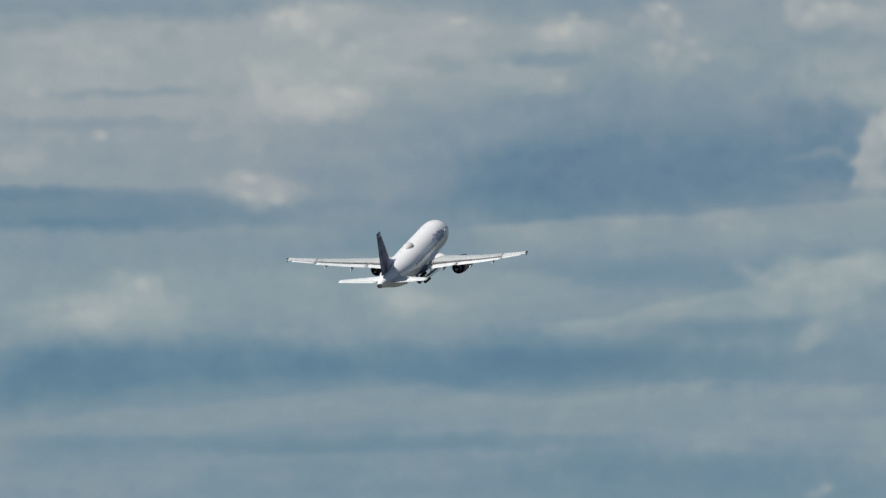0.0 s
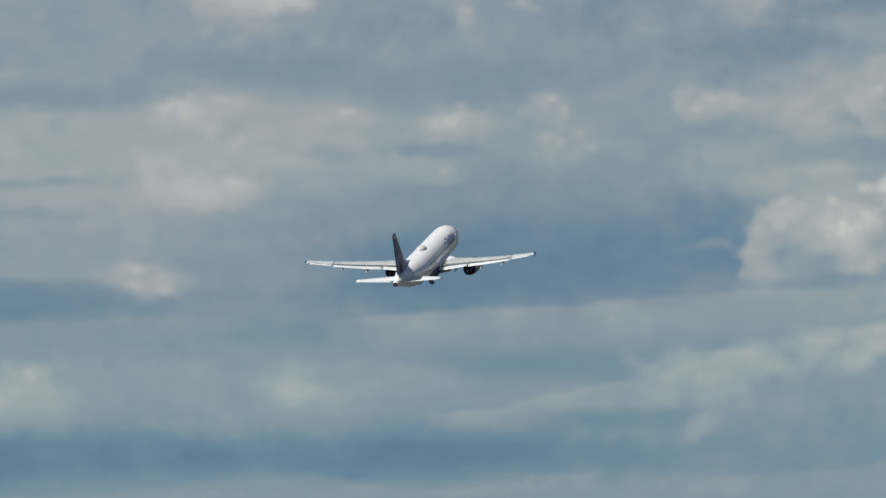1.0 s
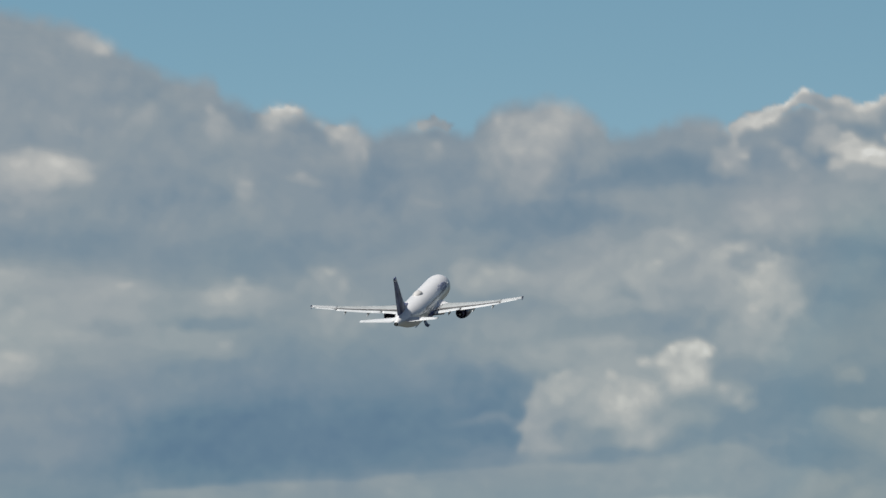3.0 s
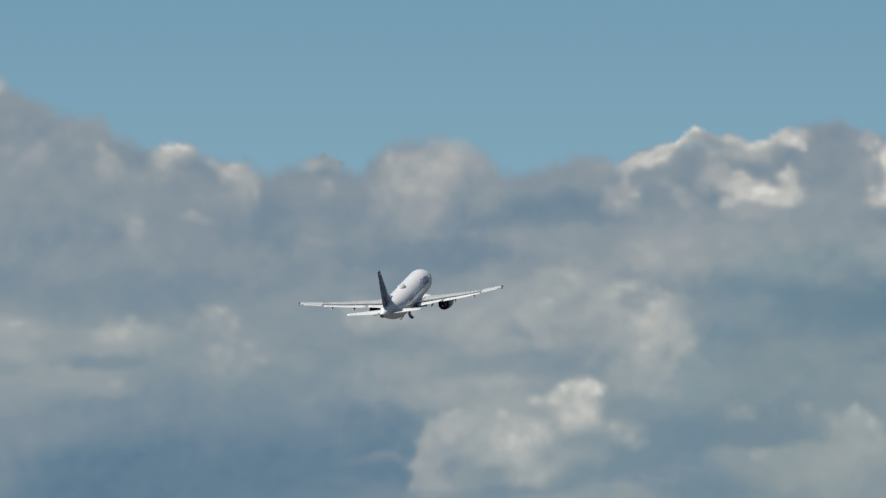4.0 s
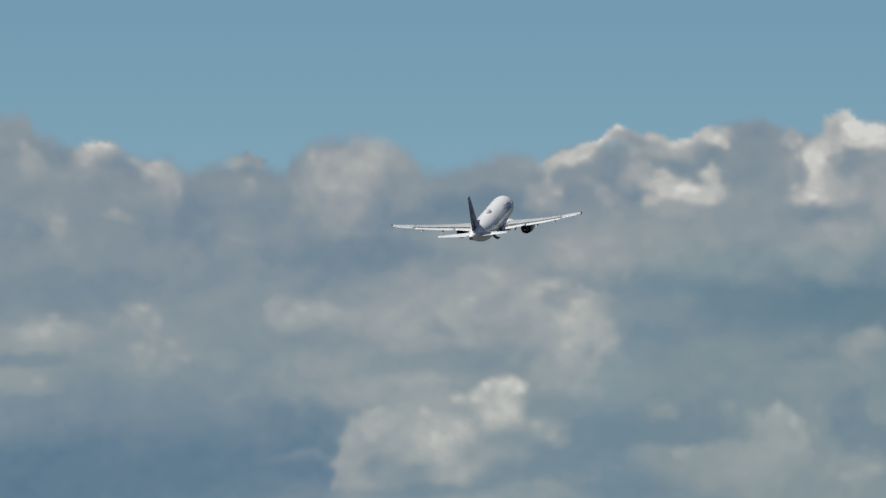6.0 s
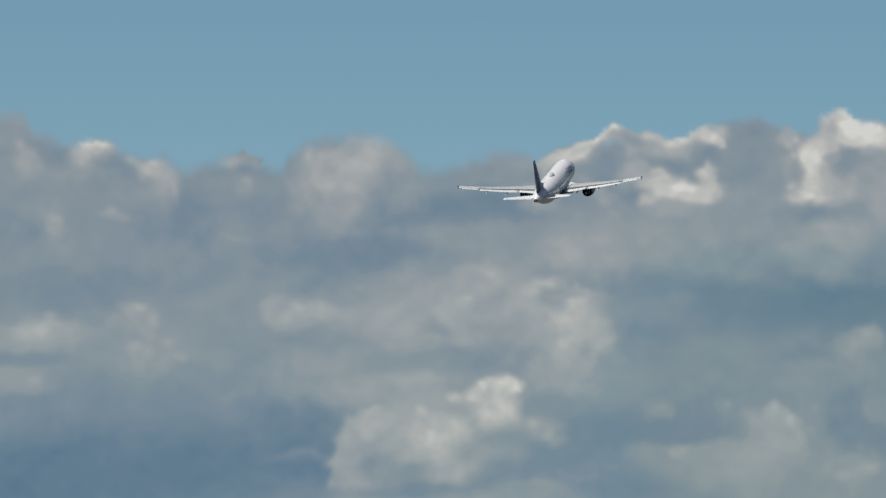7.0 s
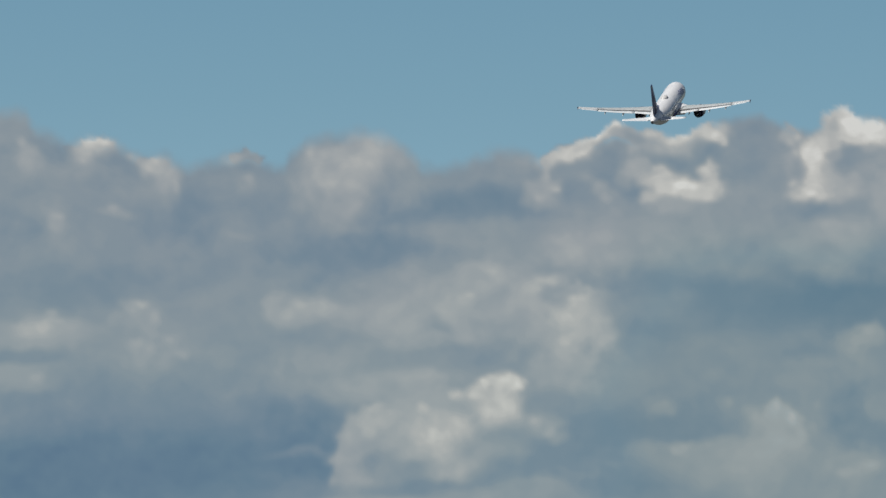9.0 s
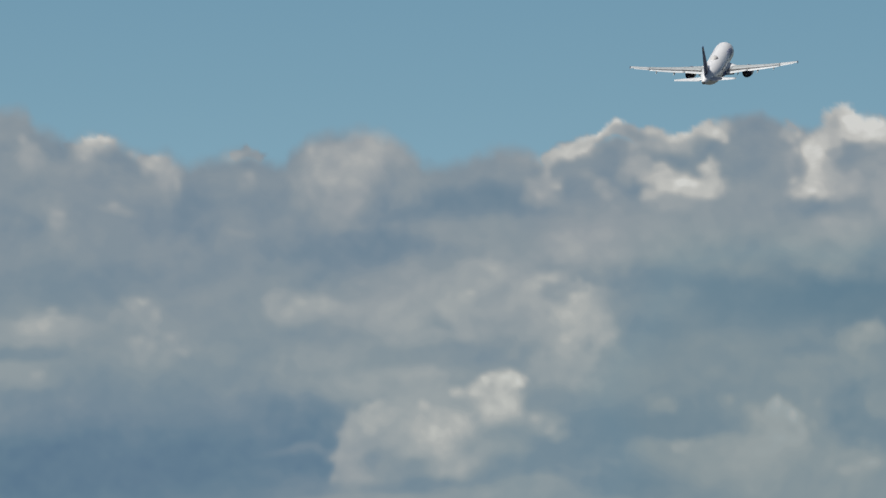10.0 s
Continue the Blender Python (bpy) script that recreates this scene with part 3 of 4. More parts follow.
cell(1450, 719, 6, 10, 0.5)
cell(1438, 755, 8, 9, 0.52)
cell(1292, 705, 7, 7, 0.52)
cell(1174, 711, 8, 6, 0.52)
cell(1538, 581, 9, 8, 0.58)
cell(1520, 595, 9, 8, 0.54)
cell(1216, 781, 10, 7, 0.58)
cell(1198, 793, 8, 6, 0.56)
cell(1252, 785, 16, 8, 0.55)
cell(1548, 821, 14, 7, 0.55)
cell(1502, 833, 18, 8, 0.53)
cell(536, 535, 12, 9, 0.64)
cell(508, 551, 12, 10, 0.62)
cell(562, 543, 12, 7, 0.58)
cell(832, 519, 9, 7, 0.64)
cell(872, 471, 14, 7, 0.64)
cell(948, 511, 12, 7, 0.66)
cell(978, 495, 10, 6, 0.7)
cell(1026, 529, 12, 8, 0.68)
cell(1042, 557, 10, 10, 0.66)
cell(1002, 595, 12, 10, 0.7)
cell(1076, 561, 9, 12, 0.6)
cell(254, 531, 8, 6, 0.62)
cell(238, 543, 8, 6, 0.56)
cell(274, 557, 9, 10, 0.54)
cell(238, 603, 9, 8, 0.62)
cell(264, 615, 9, 9, 0.58)
cell(302, 601, 8, 8, 0.58)
cell(318, 625, 12, 8, 0.56)
cell(78, 575, 10, 8, 0.66)
cell(48, 585, 10, 8, 0.62)
cell(62, 665, 12, 7, 0.57)
cell(-360, 340, 14, 9, 0.6)
cell(-300, 340, 16, 8, 0.72)
cell(-230, 342, 18, 9, 0.72)
cell(-200, 360, 14, 9, 0.68)
cell(-250, 375, 22, 9, 0.66)
cell(-320, 370, 14, 12, 0.64)
cell(-354, 420, 16, 10, 0.54)
cell(-300, 430, 18, 8, 0.52)
cell(-400, 555, 10, 8, 0.7)
cell(-430, 570, 10, 9, 0.66)
cell(-335, 535, 16, 6, 0.6)
cell(-300, 542, 12, 6, 0.6)
cell(-350, 590, 18, 14, 0.64)
cell(-300, 610, 18, 12, 0.62)
cell(-110, 558, 14, 6, 0.64)
cell(-80, 575, 14, 6, 0.58)
cell(50, 574, 18, 7, 0.62)
cell(100, 566, 14, 6, 0.6)
cell(-310, 685, 20, 8, 0.7)
cell(-370, 680, 16, 9, 0.66)
cell(-420, 680, 16, 9, 0.62)
cell(-480, 840, 14, 8, 0.62)
cell(-440, 858, 14, 9, 0.6)
cell(70, 360, 12, 9, 0.5)
cell(40, 250, 9, 8, 0.56)
cell(95, 395, 9, 8, 0.56)
cell(-80, 250, 16, 10, 0.5, lean=-30)
cell(-190, 290, 18, 10, 0.5)
cell(90, 550, 10, 6, 0.56)
cell(-433, 552, 14, 9, 0.68)
cell(-393, 567, 12, 10, 0.68)
cell(-453, 582, 12, 10, 0.62)
cell(-453, 677, 12, 14, 0.66)
cell(-403, 687, 18, 9, 0.68)
cell(-323, 702, 14, 8, 0.64)
cell(-333, 652, 18, 12, 0.62)
cell(-833, 592, 18, 9, 0.6)
cell(-723, 612, 22, 9, 0.6)
cell(-773, 632, 20, 8, 0.58)
cell(-863, 682, 14, 8, 0.6)
cell(-743, 766, 10, 7, 0.66)
cell(-483, 867, 12, 8, 0.6)
cell(-433, 874, 12, 7, 0.64)
cell(-673, 1027, 12, 9, 0.68)
cell(-698, 1052, 12, 9, 0.66)
cell(-773, 1072, 18, 8, 0.66)
cell(-743, 1092, 16, 7, 0.62)
cell(-623, 1082, 18, 8, 0.58)
cell(-833, 1067, 14, 6, 0.58)
cell(-593, 1062, 14, 7, 0.56)
# level veils
shelf([(-200, 935), (-93, 926), (127, 908), (300, 900), (645, 874), (900, 868)], 120, 0.5)
shelf([(-40, 1102), (77, 1092), (177, 1080), (327, 1042), (427, 1022), (557, 992), (720, 970)], 75, 0.58)
shelf([(-1100, 1310), (-923, 1287), (-723, 1249), (-423, 1229), (-173, 1204), (-23, 1229), (177, 1222), (400, 1210), (645, 1203), (1000, 1195)], 85, 0.47, 0.85)
shelf([(-1100, 1345), (-800, 1340), (-500, 1335), (-250, 1320), (0, 1310)], 60, 0.43, 0.7)
shelf([(100, 1290), (300, 1290), (450, 1268), (640, 1262), (900, 1260)], 60, 0.46, 0.7)
# lit patches in the veils
cell(377, 1064, 80, 18, 0.5)
cell(467, 1054, 74, 24, 0.55, crisp=110)
cell(537, 1038, 54, 26, 0.56, crisp=60)
cell(517, 1118, 44, 18, 0.53, lean=-30, edge=1.3)
cell(533, 1388, 13, 10, 0.5)
cell(257, 1247, 60, 14, 0.46)
cell(77, 1242, 90, 12, 0.44)
cell(327, 1267, 80, 14, 0.45)
cell(-243, 1222, 110, 12, 0.43)
cell(-80, 1025, 115, 26, 0.5)

# the far layers on the shadow side are smoother than the sunlit cumulus
SUNLIT = step((U + 60) / 260)
HEAPED = HEAPED * (1 - 0.55 * (1 - SUNLIT) * step((V - 430) / 120))
CALM = 0.3 + 0.7 * step((TONE - 0.12) / 0.25)
TONE = (0.48 + (TONE - 0.46) * 1.22 + CALM * (0.03 + 0.06 * HEAPED) * ROUGH + (0.07 - 0.05 * HEAPED) * STREAK + 0.03 * BROAD
        + 0.2 * HEAPED * HEADS + 0.12 * HEAPED * PUFFS + 0.015 * HEAPED * TORN + 0.05 * CALM * FRAY)
TONE = TONE + 0.2 * np.clip(TONE - 0.52, 0, 1) - 0.045 * step((V - 860) / 160)
# mottled heads in the high bank, curdled texture in the brightest vapour
TONE = TONE + 0.055 * fbm(WU, WV, 50, 95, 3) * step(1.3 - np.abs(V - 340) / 170)
TONE = TONE + 0.05 * (0.25 + 0.75 * SUNLIT) * step((TONE - 0.62) / 0.16) * fbm(WU, WV, 38, 103, 3)
# vapour has no hard edges: smooth the map, least in the sunlit crests
soft_tone = TONE
for _ in range(1):
    for axis in (0, 1):
        soft_tone = 0.5 * soft_tone + 0.25 * (np.roll(soft_tone, 1, axis) + np.roll(soft_tone, -1, axis))
TONE = soft_tone + 0.4 * (TONE - soft_tone) * step((TONE - 0.6) / 0.18)
TONE = TONE + 0.03 * SUNLIT * step((TONE - 0.62) / 0.2) * fbm(WU, WV, 20, 117, 3) + 0.008 * HEAPED * fbm(U, V, 17, 127, 2)
# mauve-grey in the high heaps, green-grey low down and to the right
HUE = np.clip(0.9 * step((760 - V) / 400) - 1.5 * step((U - 950) / 350) * step((V - 360) / 130) + 0.7 * step((760 - U) / 300) * step((V - 640) / 120) * step((960 - V) / 120) - 0.5 * step((V - 850) / 200) + 0.5 * fbm(U, V, 260, 91, 2), -1, 1)
HUE = HUE * (1 - step((TONE - 0.58) / 0.2) * (0.45 + 0.55 * step((V - 330) / 300) * SUNLIT))
SKYLINE = np.interp(
    U + 16 * fbm(U, V, 60, 41, 4),
    [-1300, -700, -400, -200, -117, -47, 43, 66, 110, 135, 190, 215, 250, 290, 330, 370, 440, 485, 503, 518, 540, 575, 610, 650, 690, 720, 750, 790, 850,
     890, 930, 960, 1000, 1040, 1090, 1125, 1170, 1200, 1240, 1300, 1350, 1390, 1440, 1470, 1500, 1540, 1580, 1700, 1955],
    [20, 40, 60, 100, 140, 185, 198, 226, 252, 246, 244, 258, 274, 272, 290, 284, 268, 294, 290, 268, 246, 240, 233, 228, 242, 262, 290, 292, 276,
     260, 266, 284, 268, 250, 238, 246, 236, 244, 230, 208, 200, 222, 228, 218, 206, 208, 216, 240, 220])
depth = V - SKYLINE + 11 * fbm(U, V, 34, 51, 4) + 4
CRISP = step((U - 920) / 100)
COVER = np.maximum(step(depth / (40 - 12 * CRISP) + 0.35), CREST)
depth = np.maximum(depth, 40 * CREST)
relief = 4420 - 260 * step(np.clip(TONE, 0, 1)) * step(depth / 120)
cloud_bank = sheet("cloud_bank", U, V, relief, {"tone": TONE, "cover": COVER, "hue": HUE}, COVER > 0.004)
cloud_bank.data.materials.append(cloud_material())
tagged(cloud_bank, "broken bank of grey-white cumulus clouds over dark blue-grey layers", "clouds", kind="structure")


# ---- the airliner ----
# Local space: x to its starboard side, y forwards, z up; y = 18 - distance from the nose.
def part(name, bm, material, parent, label="", smooth=True, at=None):
    """Link a bmesh as one mesh object under a thing or a part; at: the point where its own origin lies."""
    if at is not None:
        bmesh.ops.translate(bm, verts=bm.verts, vec=-Vector(at))
    bmesh.ops.recalc_face_normals(bm, faces=bm.faces)
    me = bpy.data.meshes.new(name)
    bm.to_mesh(me)
    bm.free()
    me.materials.append(material)
    me.polygons.foreach_set("use_smooth", [smooth] * len(me.polygons))
    ob = new(name, me)
    ob.parent = parent
    if at is not None:
        ob.location = at
    return tagged(ob, label)


def loft(rings, closed=True, cap=True):
    """Skin rings of points, one after another."""
    bm = bmesh.new()
    vs = [[bm.verts.new(p) for p in ring] for ring in rings]
    n = len(rings[0])
    for a, b in zip(vs, vs[1:]):
        for i in range(n if closed else n - 1):
            j = (i + 1) % n
            bm.faces.new((a[i], a[j], b[j], b[i]))
    if cap:
        bm.faces.new(vs[0])
        bm.faces.new(vs[-1])
    return bm


def curve_through(xs, ys, x):
    """Smooth values between the stations of a lofted body."""
    k = max(0, min(len(xs) - 2, int(np.searchsorted(xs, x)) - 1))

    def slope(i):
        a, b = max(0, i - 1), min(len(xs) - 1, i + 1)
        return (ys[b] - ys[a]) / (xs[b] - xs[a])
    h = xs[k + 1] - xs[k]
    t = (x - xs[k]) / h
    return ((2 * t ** 3 - 3 * t ** 2 + 1) * ys[k] + (t ** 3 - 2 * t ** 2 + t) * h * slope(k)
            + (-2 * t ** 3 + 3 * t ** 2) * ys[k + 1] + (t ** 3 - t ** 2) * h * slope(k + 1))


STATION = [0.0, 0.35, 1.1, 2.5, 4.2, 6.2, 9, 23, 26, 29, 32, 34.5, 36.5, 37.4]
HALF_W = [0.05, 0.6, 1.08, 1.58, 1.87, 1.97, 1.975, 1.975, 1.93, 1.7, 1.28, 0.85, 0.48, 0.27]
HALF_H = [0.05, 0.58, 1.08, 1.63, 1.97, 2.07, 2.07, 2.07, 2.01, 1.76, 1.33, 0.9, 0.52, 0.31]
MID_Z = [-0.55, -0.5, -0.36, -0.17, -0.05, 0, 0, 0, 0.06, 0.3, 0.6, 0.78, 0.84, 0.85]


def hull(s):
    return [curve_through(STATION, k, s) for k in (HALF_W, HALF_H, MID_Z)]


def hull_point(s, angle, out=0.0):
    """A point on the hull, angle in degrees from the top towards starboard."""
    w, h, z = hull(s)
    a = radians(angle)
    return Vector(((w + out) * math.sin(a), 18 - s, z + (h + out) * math.cos(a)))


def hull_patch(s0, s1, a0, a1, out=0.012, n=6, outline=None):
    """A thin shell lying on the hull; outline(p, q), both -1 to 1, tells which cells it keeps."""
    bm = bmesh.new()
    grid = [[(s0 + (s1 - s0) * i / n, a0 + (a1 - a0) * j / n) for j in range(n + 1)] for i in range(n + 1)]
    top = [[bm.verts.new(hull_point(*c, out)) for c in row] for row in grid]
    for i in range(n):
        for j in range(n):
            if outline is None or outline(2 * (i + 0.5) / n - 1, 2 * (j + 0.5) / n - 1):
                bm.faces.new((top[i][j], top[i + 1][j], top[i + 1][j + 1], top[i][j + 1]))
    bmesh.ops.delete(bm, geom=[v for v in bm.verts if not v.link_faces], context="VERTS")
    bmesh.ops.solidify(bm, geom=bm.faces[:], thickness=0.02)
    return bm


FOIL = [(1.0, 0.0), (0.85, 0.22), (0.65, 0.42), (0.42, 0.5), (0.22, 0.45), (0.1, 0.34), (0.03, 0.19), (0.0, 0.0),
        (0.03, -0.15), (0.1, -0.26), (0.22, -0.34), (0.42, -0.36), (0.65, -0.26), (0.85, -0.1), (1.0, -0.02)]


def foil_ring(origin, chord, thick, span_axis, tilt=0.0, cut=1.0):
    """An aerofoil section from its leading edge backwards; cut: the share of the chord kept; tilt: nose down, degrees."""
    ring = []
    for c, t in FOIL:
        c = min(c, cut)
        y, h = -c * chord, t * thick * chord
        a = radians(tilt)
        y, h = y * math.cos(a) + h * math.sin(a), h * math.cos(a) + y * math.sin(a)
        ring.append(Vector(origin) + (Vector((0, y, h)) if span_axis == "x" else Vector((h, y, 0))))
    return ring


def wing_lead(x):
    return 18 - (12.3 + (x - 1.9) * 0.517)


def wing_chord(x):
    return float(np.interp(x, [0.5, 1.9, 6.4, 17.0], [7.3, 6.3, 4.05, 1.55]))


def wing_z(x):
    return -1.25 + (x - 1.9) * 0.085 + 0.0041 * max(0.0, x - 1.9) ** 2


def spanwise(side, x0, x1, n, make):
    return loft([make(side, x0 + (x1 - x0) * i / n) for i in range(n + 1)])


def wing_main(side, x):
    cut = 0.78 if x < 16.4 else 0.97
    return foil_ring((side * x, wing_lead(x), wing_z(x)), wing_chord(x), 0.15 - 0.003 * x, "x", 0.0, cut)


def rear_flap(drop, back):
    def make(side, x):
        c = wing_chord(x)
        return foil_ring((side * x, wing_lead(x) - 0.765 * c - back * c, wing_z(x) - 0.012 * c - 0.02), 0.27 * c, 0.15, "x", drop)
    return make


def front_slat(side, x):
    c = wing_chord(x)
    return foil_ring((side * x, wing_lead(x) + 0.07 * c, wing_z(x) - 0.035 * c), 0.15 * c, 0.3, "x", -16)


def spin(profile, centre, segments=40, close=False):
    """Turn a profile of (distance aft, radius) about the fore-and-aft axis through centre."""
    rings = []
    for d, r in profile:
        rings.append([Vector((centre[0] + r * math.sin(2 * math.pi * k / segments), centre[1] - d,
                              centre[2] + r * math.cos(2 * math.pi * k / segments))) for k in range(segments)])
    if close:
        rings.append(rings[0])
    return loft(rings, cap=not close)


def rod(a, b, r, segments=12):
    a, b = Vector(a), Vector(b)
    bm = bmesh.new()
    turn = (b - a).to_track_quat("Z", "Y").to_matrix().to_4x4()
    bmesh.ops.create_cone(bm, cap_ends=True, segments=segments, radius1=r, radius2=r, depth=(b - a).length,
                          matrix=Matrix.Translation((a + b) / 2) @ turn)
    return bm


def slab(size, at, turn=None, bevel=0.02):
    bm = bmesh.new()
    bmesh.ops.create_cube(bm, size=1, matrix=Matrix.Translation(at) @ (turn or Matrix()) @ Matrix.Diagonal((*size, 1)))
    bmesh.ops.bevel(bm, geom=bm.edges[:], offset=bevel, segments=2, affect="EDGES")
    return bm


def build_hull(plane):
    stations = sorted(set(list(np.linspace(0, 6, 22)) + list(np.linspace(6, 23, 12)) + list(np.linspace(23, 37.4, 30))))
    rings = [[hull_point(s, 360 * k / 56) for k in range(56)] for s in stations]
    body = part("fuselage", loft(rings), WHITE, plane, "glossy white painted fuselage")
    part("exhaust_cone", spin([(-0.1, 0.3), (0.22, 0.3), (0.26, 0.24), (-0.3, 0.12)], (0, 18 - 37.35, 0.85), 24), DARK, plane, "dark heat-stained exhaust opening")
    # belly fairing between the wings
    fair = []
    for i in range(17):
        s = 11.0 + 10.6 * i / 16
        k = math.sin(math.pi * i / 16) ** 0.45 if 0 < i < 16 else 0.02
        fair.append([Vector((2.25 * k * math.sin(radians(a)), 18 - s, -1.15 - 0.25 + 1.12 * k * -math.cos(radians(a)) * (1 if abs(a) < 90 else 0.5)))
                     for a in range(-180, 180, 10)])
    part("belly_fairing", loft(fair), BLUE, plane, "deep blue wing-to-body fairing")
    # windscreen, cabin windows and doors
    for a0, a1 in ((3, 27), (30, 52), (55, 74)):
        for m in (1, -1):
            part("windscreen_pane", hull_patch(1.75 + a0 * 0.004, 2.55 + a0 * 0.012, m * a0, m * a1, 0.008, 4), GLASS, plane, "dark cockpit glass")
    for m in (1, -1):
        for s in (5.1, 31.0):
            part("door", hull_patch(s, s + 0.85, m * 64, m * 112, 0.01, 6), FLAP, plane)
        base = part("cabin_window", hull_patch(6.8, 7.03, m * 76, m * 85.5, 0.006, 3), GLASS, plane)
        for k in range(1, 44):
            w = base.copy()
            scene.collection.objects.link(w)
            w.location = (0, -0.533 * k, 0)
            if 6.8 + 0.533 * k > 23.6:
                bpy.data.objects.remove(w)
    # livery marks: plain shapes
    for m in (1, -1):
        part("livery_emblem", hull_patch(6.3, 11.0, m * 47, m * 82, 0.014, 24, lambda p, q: p * p + q * q < 0.97 and abs(math.sin(5 * p + 1.6 * q)) > 0.3 and abs(q - 0.3 * p * p) > 0.09), LOGO, plane, "slate-blue round livery emblem")
        for s, a, b in ((10.2, 43, 51), (10.9, 44, 52), (11.2, 55, 60), (11.8, 53, 59), (12.4, 54, 59)):
            part("livery_bar", hull_patch(s, s + 0.45, m * a, m * b, 0.014, 3), LOGO, plane, "slate-blue livery bar")
    # aerial housing on the back
    rad = []
    for i in range(15):
        f = i / 14
        k = max(0.03, math.sin(math.pi * f ** 0.8) ** 0.7)
        rad.append([Vector((0.72 * k * math.sin(radians(a)), 18 - 18.2 - 3.8 * f, 1.93 + 0.58 * k * max(0.0, math.cos(radians(a))) - 0.25 * (math.cos(radians(a)) < -0.01)))
                    for a in range(0, 360, 15)])
    part("aerial_housing", loft(rad), TAN, plane, "sand-grey teardrop aerial housing")
    return body


def build_wing(plane, side):
    tag = "grey-topped swept wing"
    wing = part("wing", spanwise(side, 0.6, 13.2, 26, wing_main), WING, plane, tag)
    # outboard end in a paler colour, a painted highlight on the grey wing
    part("outer_panel_sheen", spanwise(side, 13.22, 16.95, 10, wing_main), SPOIL_SHEEN, wing, "outer wing panel painted pale as a sun highlight")
    part("inboard_flap", spanwise(side, 2.1, 6.3, 8, rear_flap(5, 0.03)), FLAP, wing, "pale lowered flap")
    part("outboard_flap", spanwise(side, 6.42, 13.2, 10, rear_flap(9, 0.04)), FLAP, wing, "pale lowered flap")
    part("aileron", spanwise(side, 13.3, 16.3, 6, rear_flap(2, 0.008)), FLAP, wing)
    for x0, x1 in ((2.6, 4.9), (6.6, 8.9), (8.95, 11.3), (11.35, 13.7), (13.75, 16.2)):
        part("slat", spanwise(side, x0, x1, 4, front_slat), FLAP, wing)
    for x0, x1 in ((3.0, 5.9), (6.9, 8.3), (8.35, 9.75), (9.8, 11.2), (11.25, 12.6)):
        def lid(sd, x):
            c = wing_chord(x)
            z = wing_z(x) + 0.055 * c
            y = wing_lead(x)
            return [Vector((sd * x, y - 0.6 * c, z + 0.012)), Vector((sd * x, y - 0.75 * c, z - 0.012 * c + 0.012)),
                    Vector((sd * x, y - 0.75 * c, z - 0.012 * c - 0.03)), Vector((sd * x, y - 0.6 * c, z - 0.03))]
        part("spoiler", spanwise(side, x0, x1, 2, lid), SPOIL_SHEEN, wing, smooth=False)

    # strip painted dark as the shade between the spoilers and the lowered flaps
    def slot(sd, x):
        c, y, z = wing_chord(x), wing_lead(x), wing_z(x)
        return [Vector((sd * x, y - 0.748 * c, z + 0.046 * c)), Vector((sd * x, y - 0.79 * c, z + 0.031 * c)),
                Vector((sd * x, y - 0.79 * c, z + 0.01 * c)), Vector((sd * x, y - 0.748 * c, z + 0.02 * c))]
    for x0, x1 in ((2.1, 6.3), (6.42, 13.2)):
        part("flap_slot_shade", spanwise(side, x0, x1, 6, slot), SLOT_SHADE, wing, "dark strip painted as shade ahead of the flap", smooth=False)
    # dark slabs painted as shade where the flap sections part
    for x in (6.36, 13.21):
        c, y, z = wing_chord(x), wing_lead(x), wing_z(x)
        part("flap_gap_shade", slab((0.12, 0.34 * c, 0.05), (side * x, y - 0.86 * c, z + 0.016 * c), Matrix.Rotation(radians(7), 4, "X"), 0.01), SLOT_SHADE, wing, smooth=False)
    # bright fillet where the wing meets the body
    def fillet(sd, x):
        f = (x - 1.7) / 1.9
        return foil_ring((sd * x, wing_lead(x) + 1.3 * (1 - f) + 0.04, wing_z(x) + 0.16 - 0.15 * f), 1.1 * wing_chord(x) * (1 - 0.5 * f), 0.19 - 0.02 * f, "x")
    part("root_fillet", spanwise(side, 1.7, 3.6, 6, fillet), WHITE, wing, "white wing-root fillet")
    # flap track fairings
    for x, big in ((4.3, 0.7), (8.5, 0.85), (11.9, 0.75)):
        c, rings = wing_chord(x), []
        for i in range(11):
            f = i / 10
            k = max(0.02, math.sin(math.pi * f ** 0.75) ** 0.7)
            y = wing_lead(x) - 0.52 * c - (1.7 + 0.32 * c) * f * big
            z = wing_z(x) - 0.10 * c - 0.42 * f ** 1.6 * big - 0.05
            rings.append([Vector((side * x + 0.19 * big * k * math.sin(radians(a)), y, z + 0.3 * big * k * math.cos(radians(a)))) for a in range(0, 360, 24)])
        part("track_fairing", loft(rings), FLAP, wing, "pale teardrop flap-track fairing")
    # tip fence: an arrow-shaped plate above and below the tip
    y, z = wing_lead(17.0), wing_z(17.0)
    outline = [(-0.1, 0.0), (-0.9, 0.24), (-1.4, 0.29), (-1.35, 0.04), (-1.4, -0.3), (-1.0, -0.25)]
    fence = [[Vector((side * (16.95 + w), y + a, z + b)) for a, b in outline] for w in (0.0, 0.09)]
    part("tip_fence", loft(fence), LOGO, wing, "slate-blue arrow-shaped wingtip fence", smooth=False)
    return wing


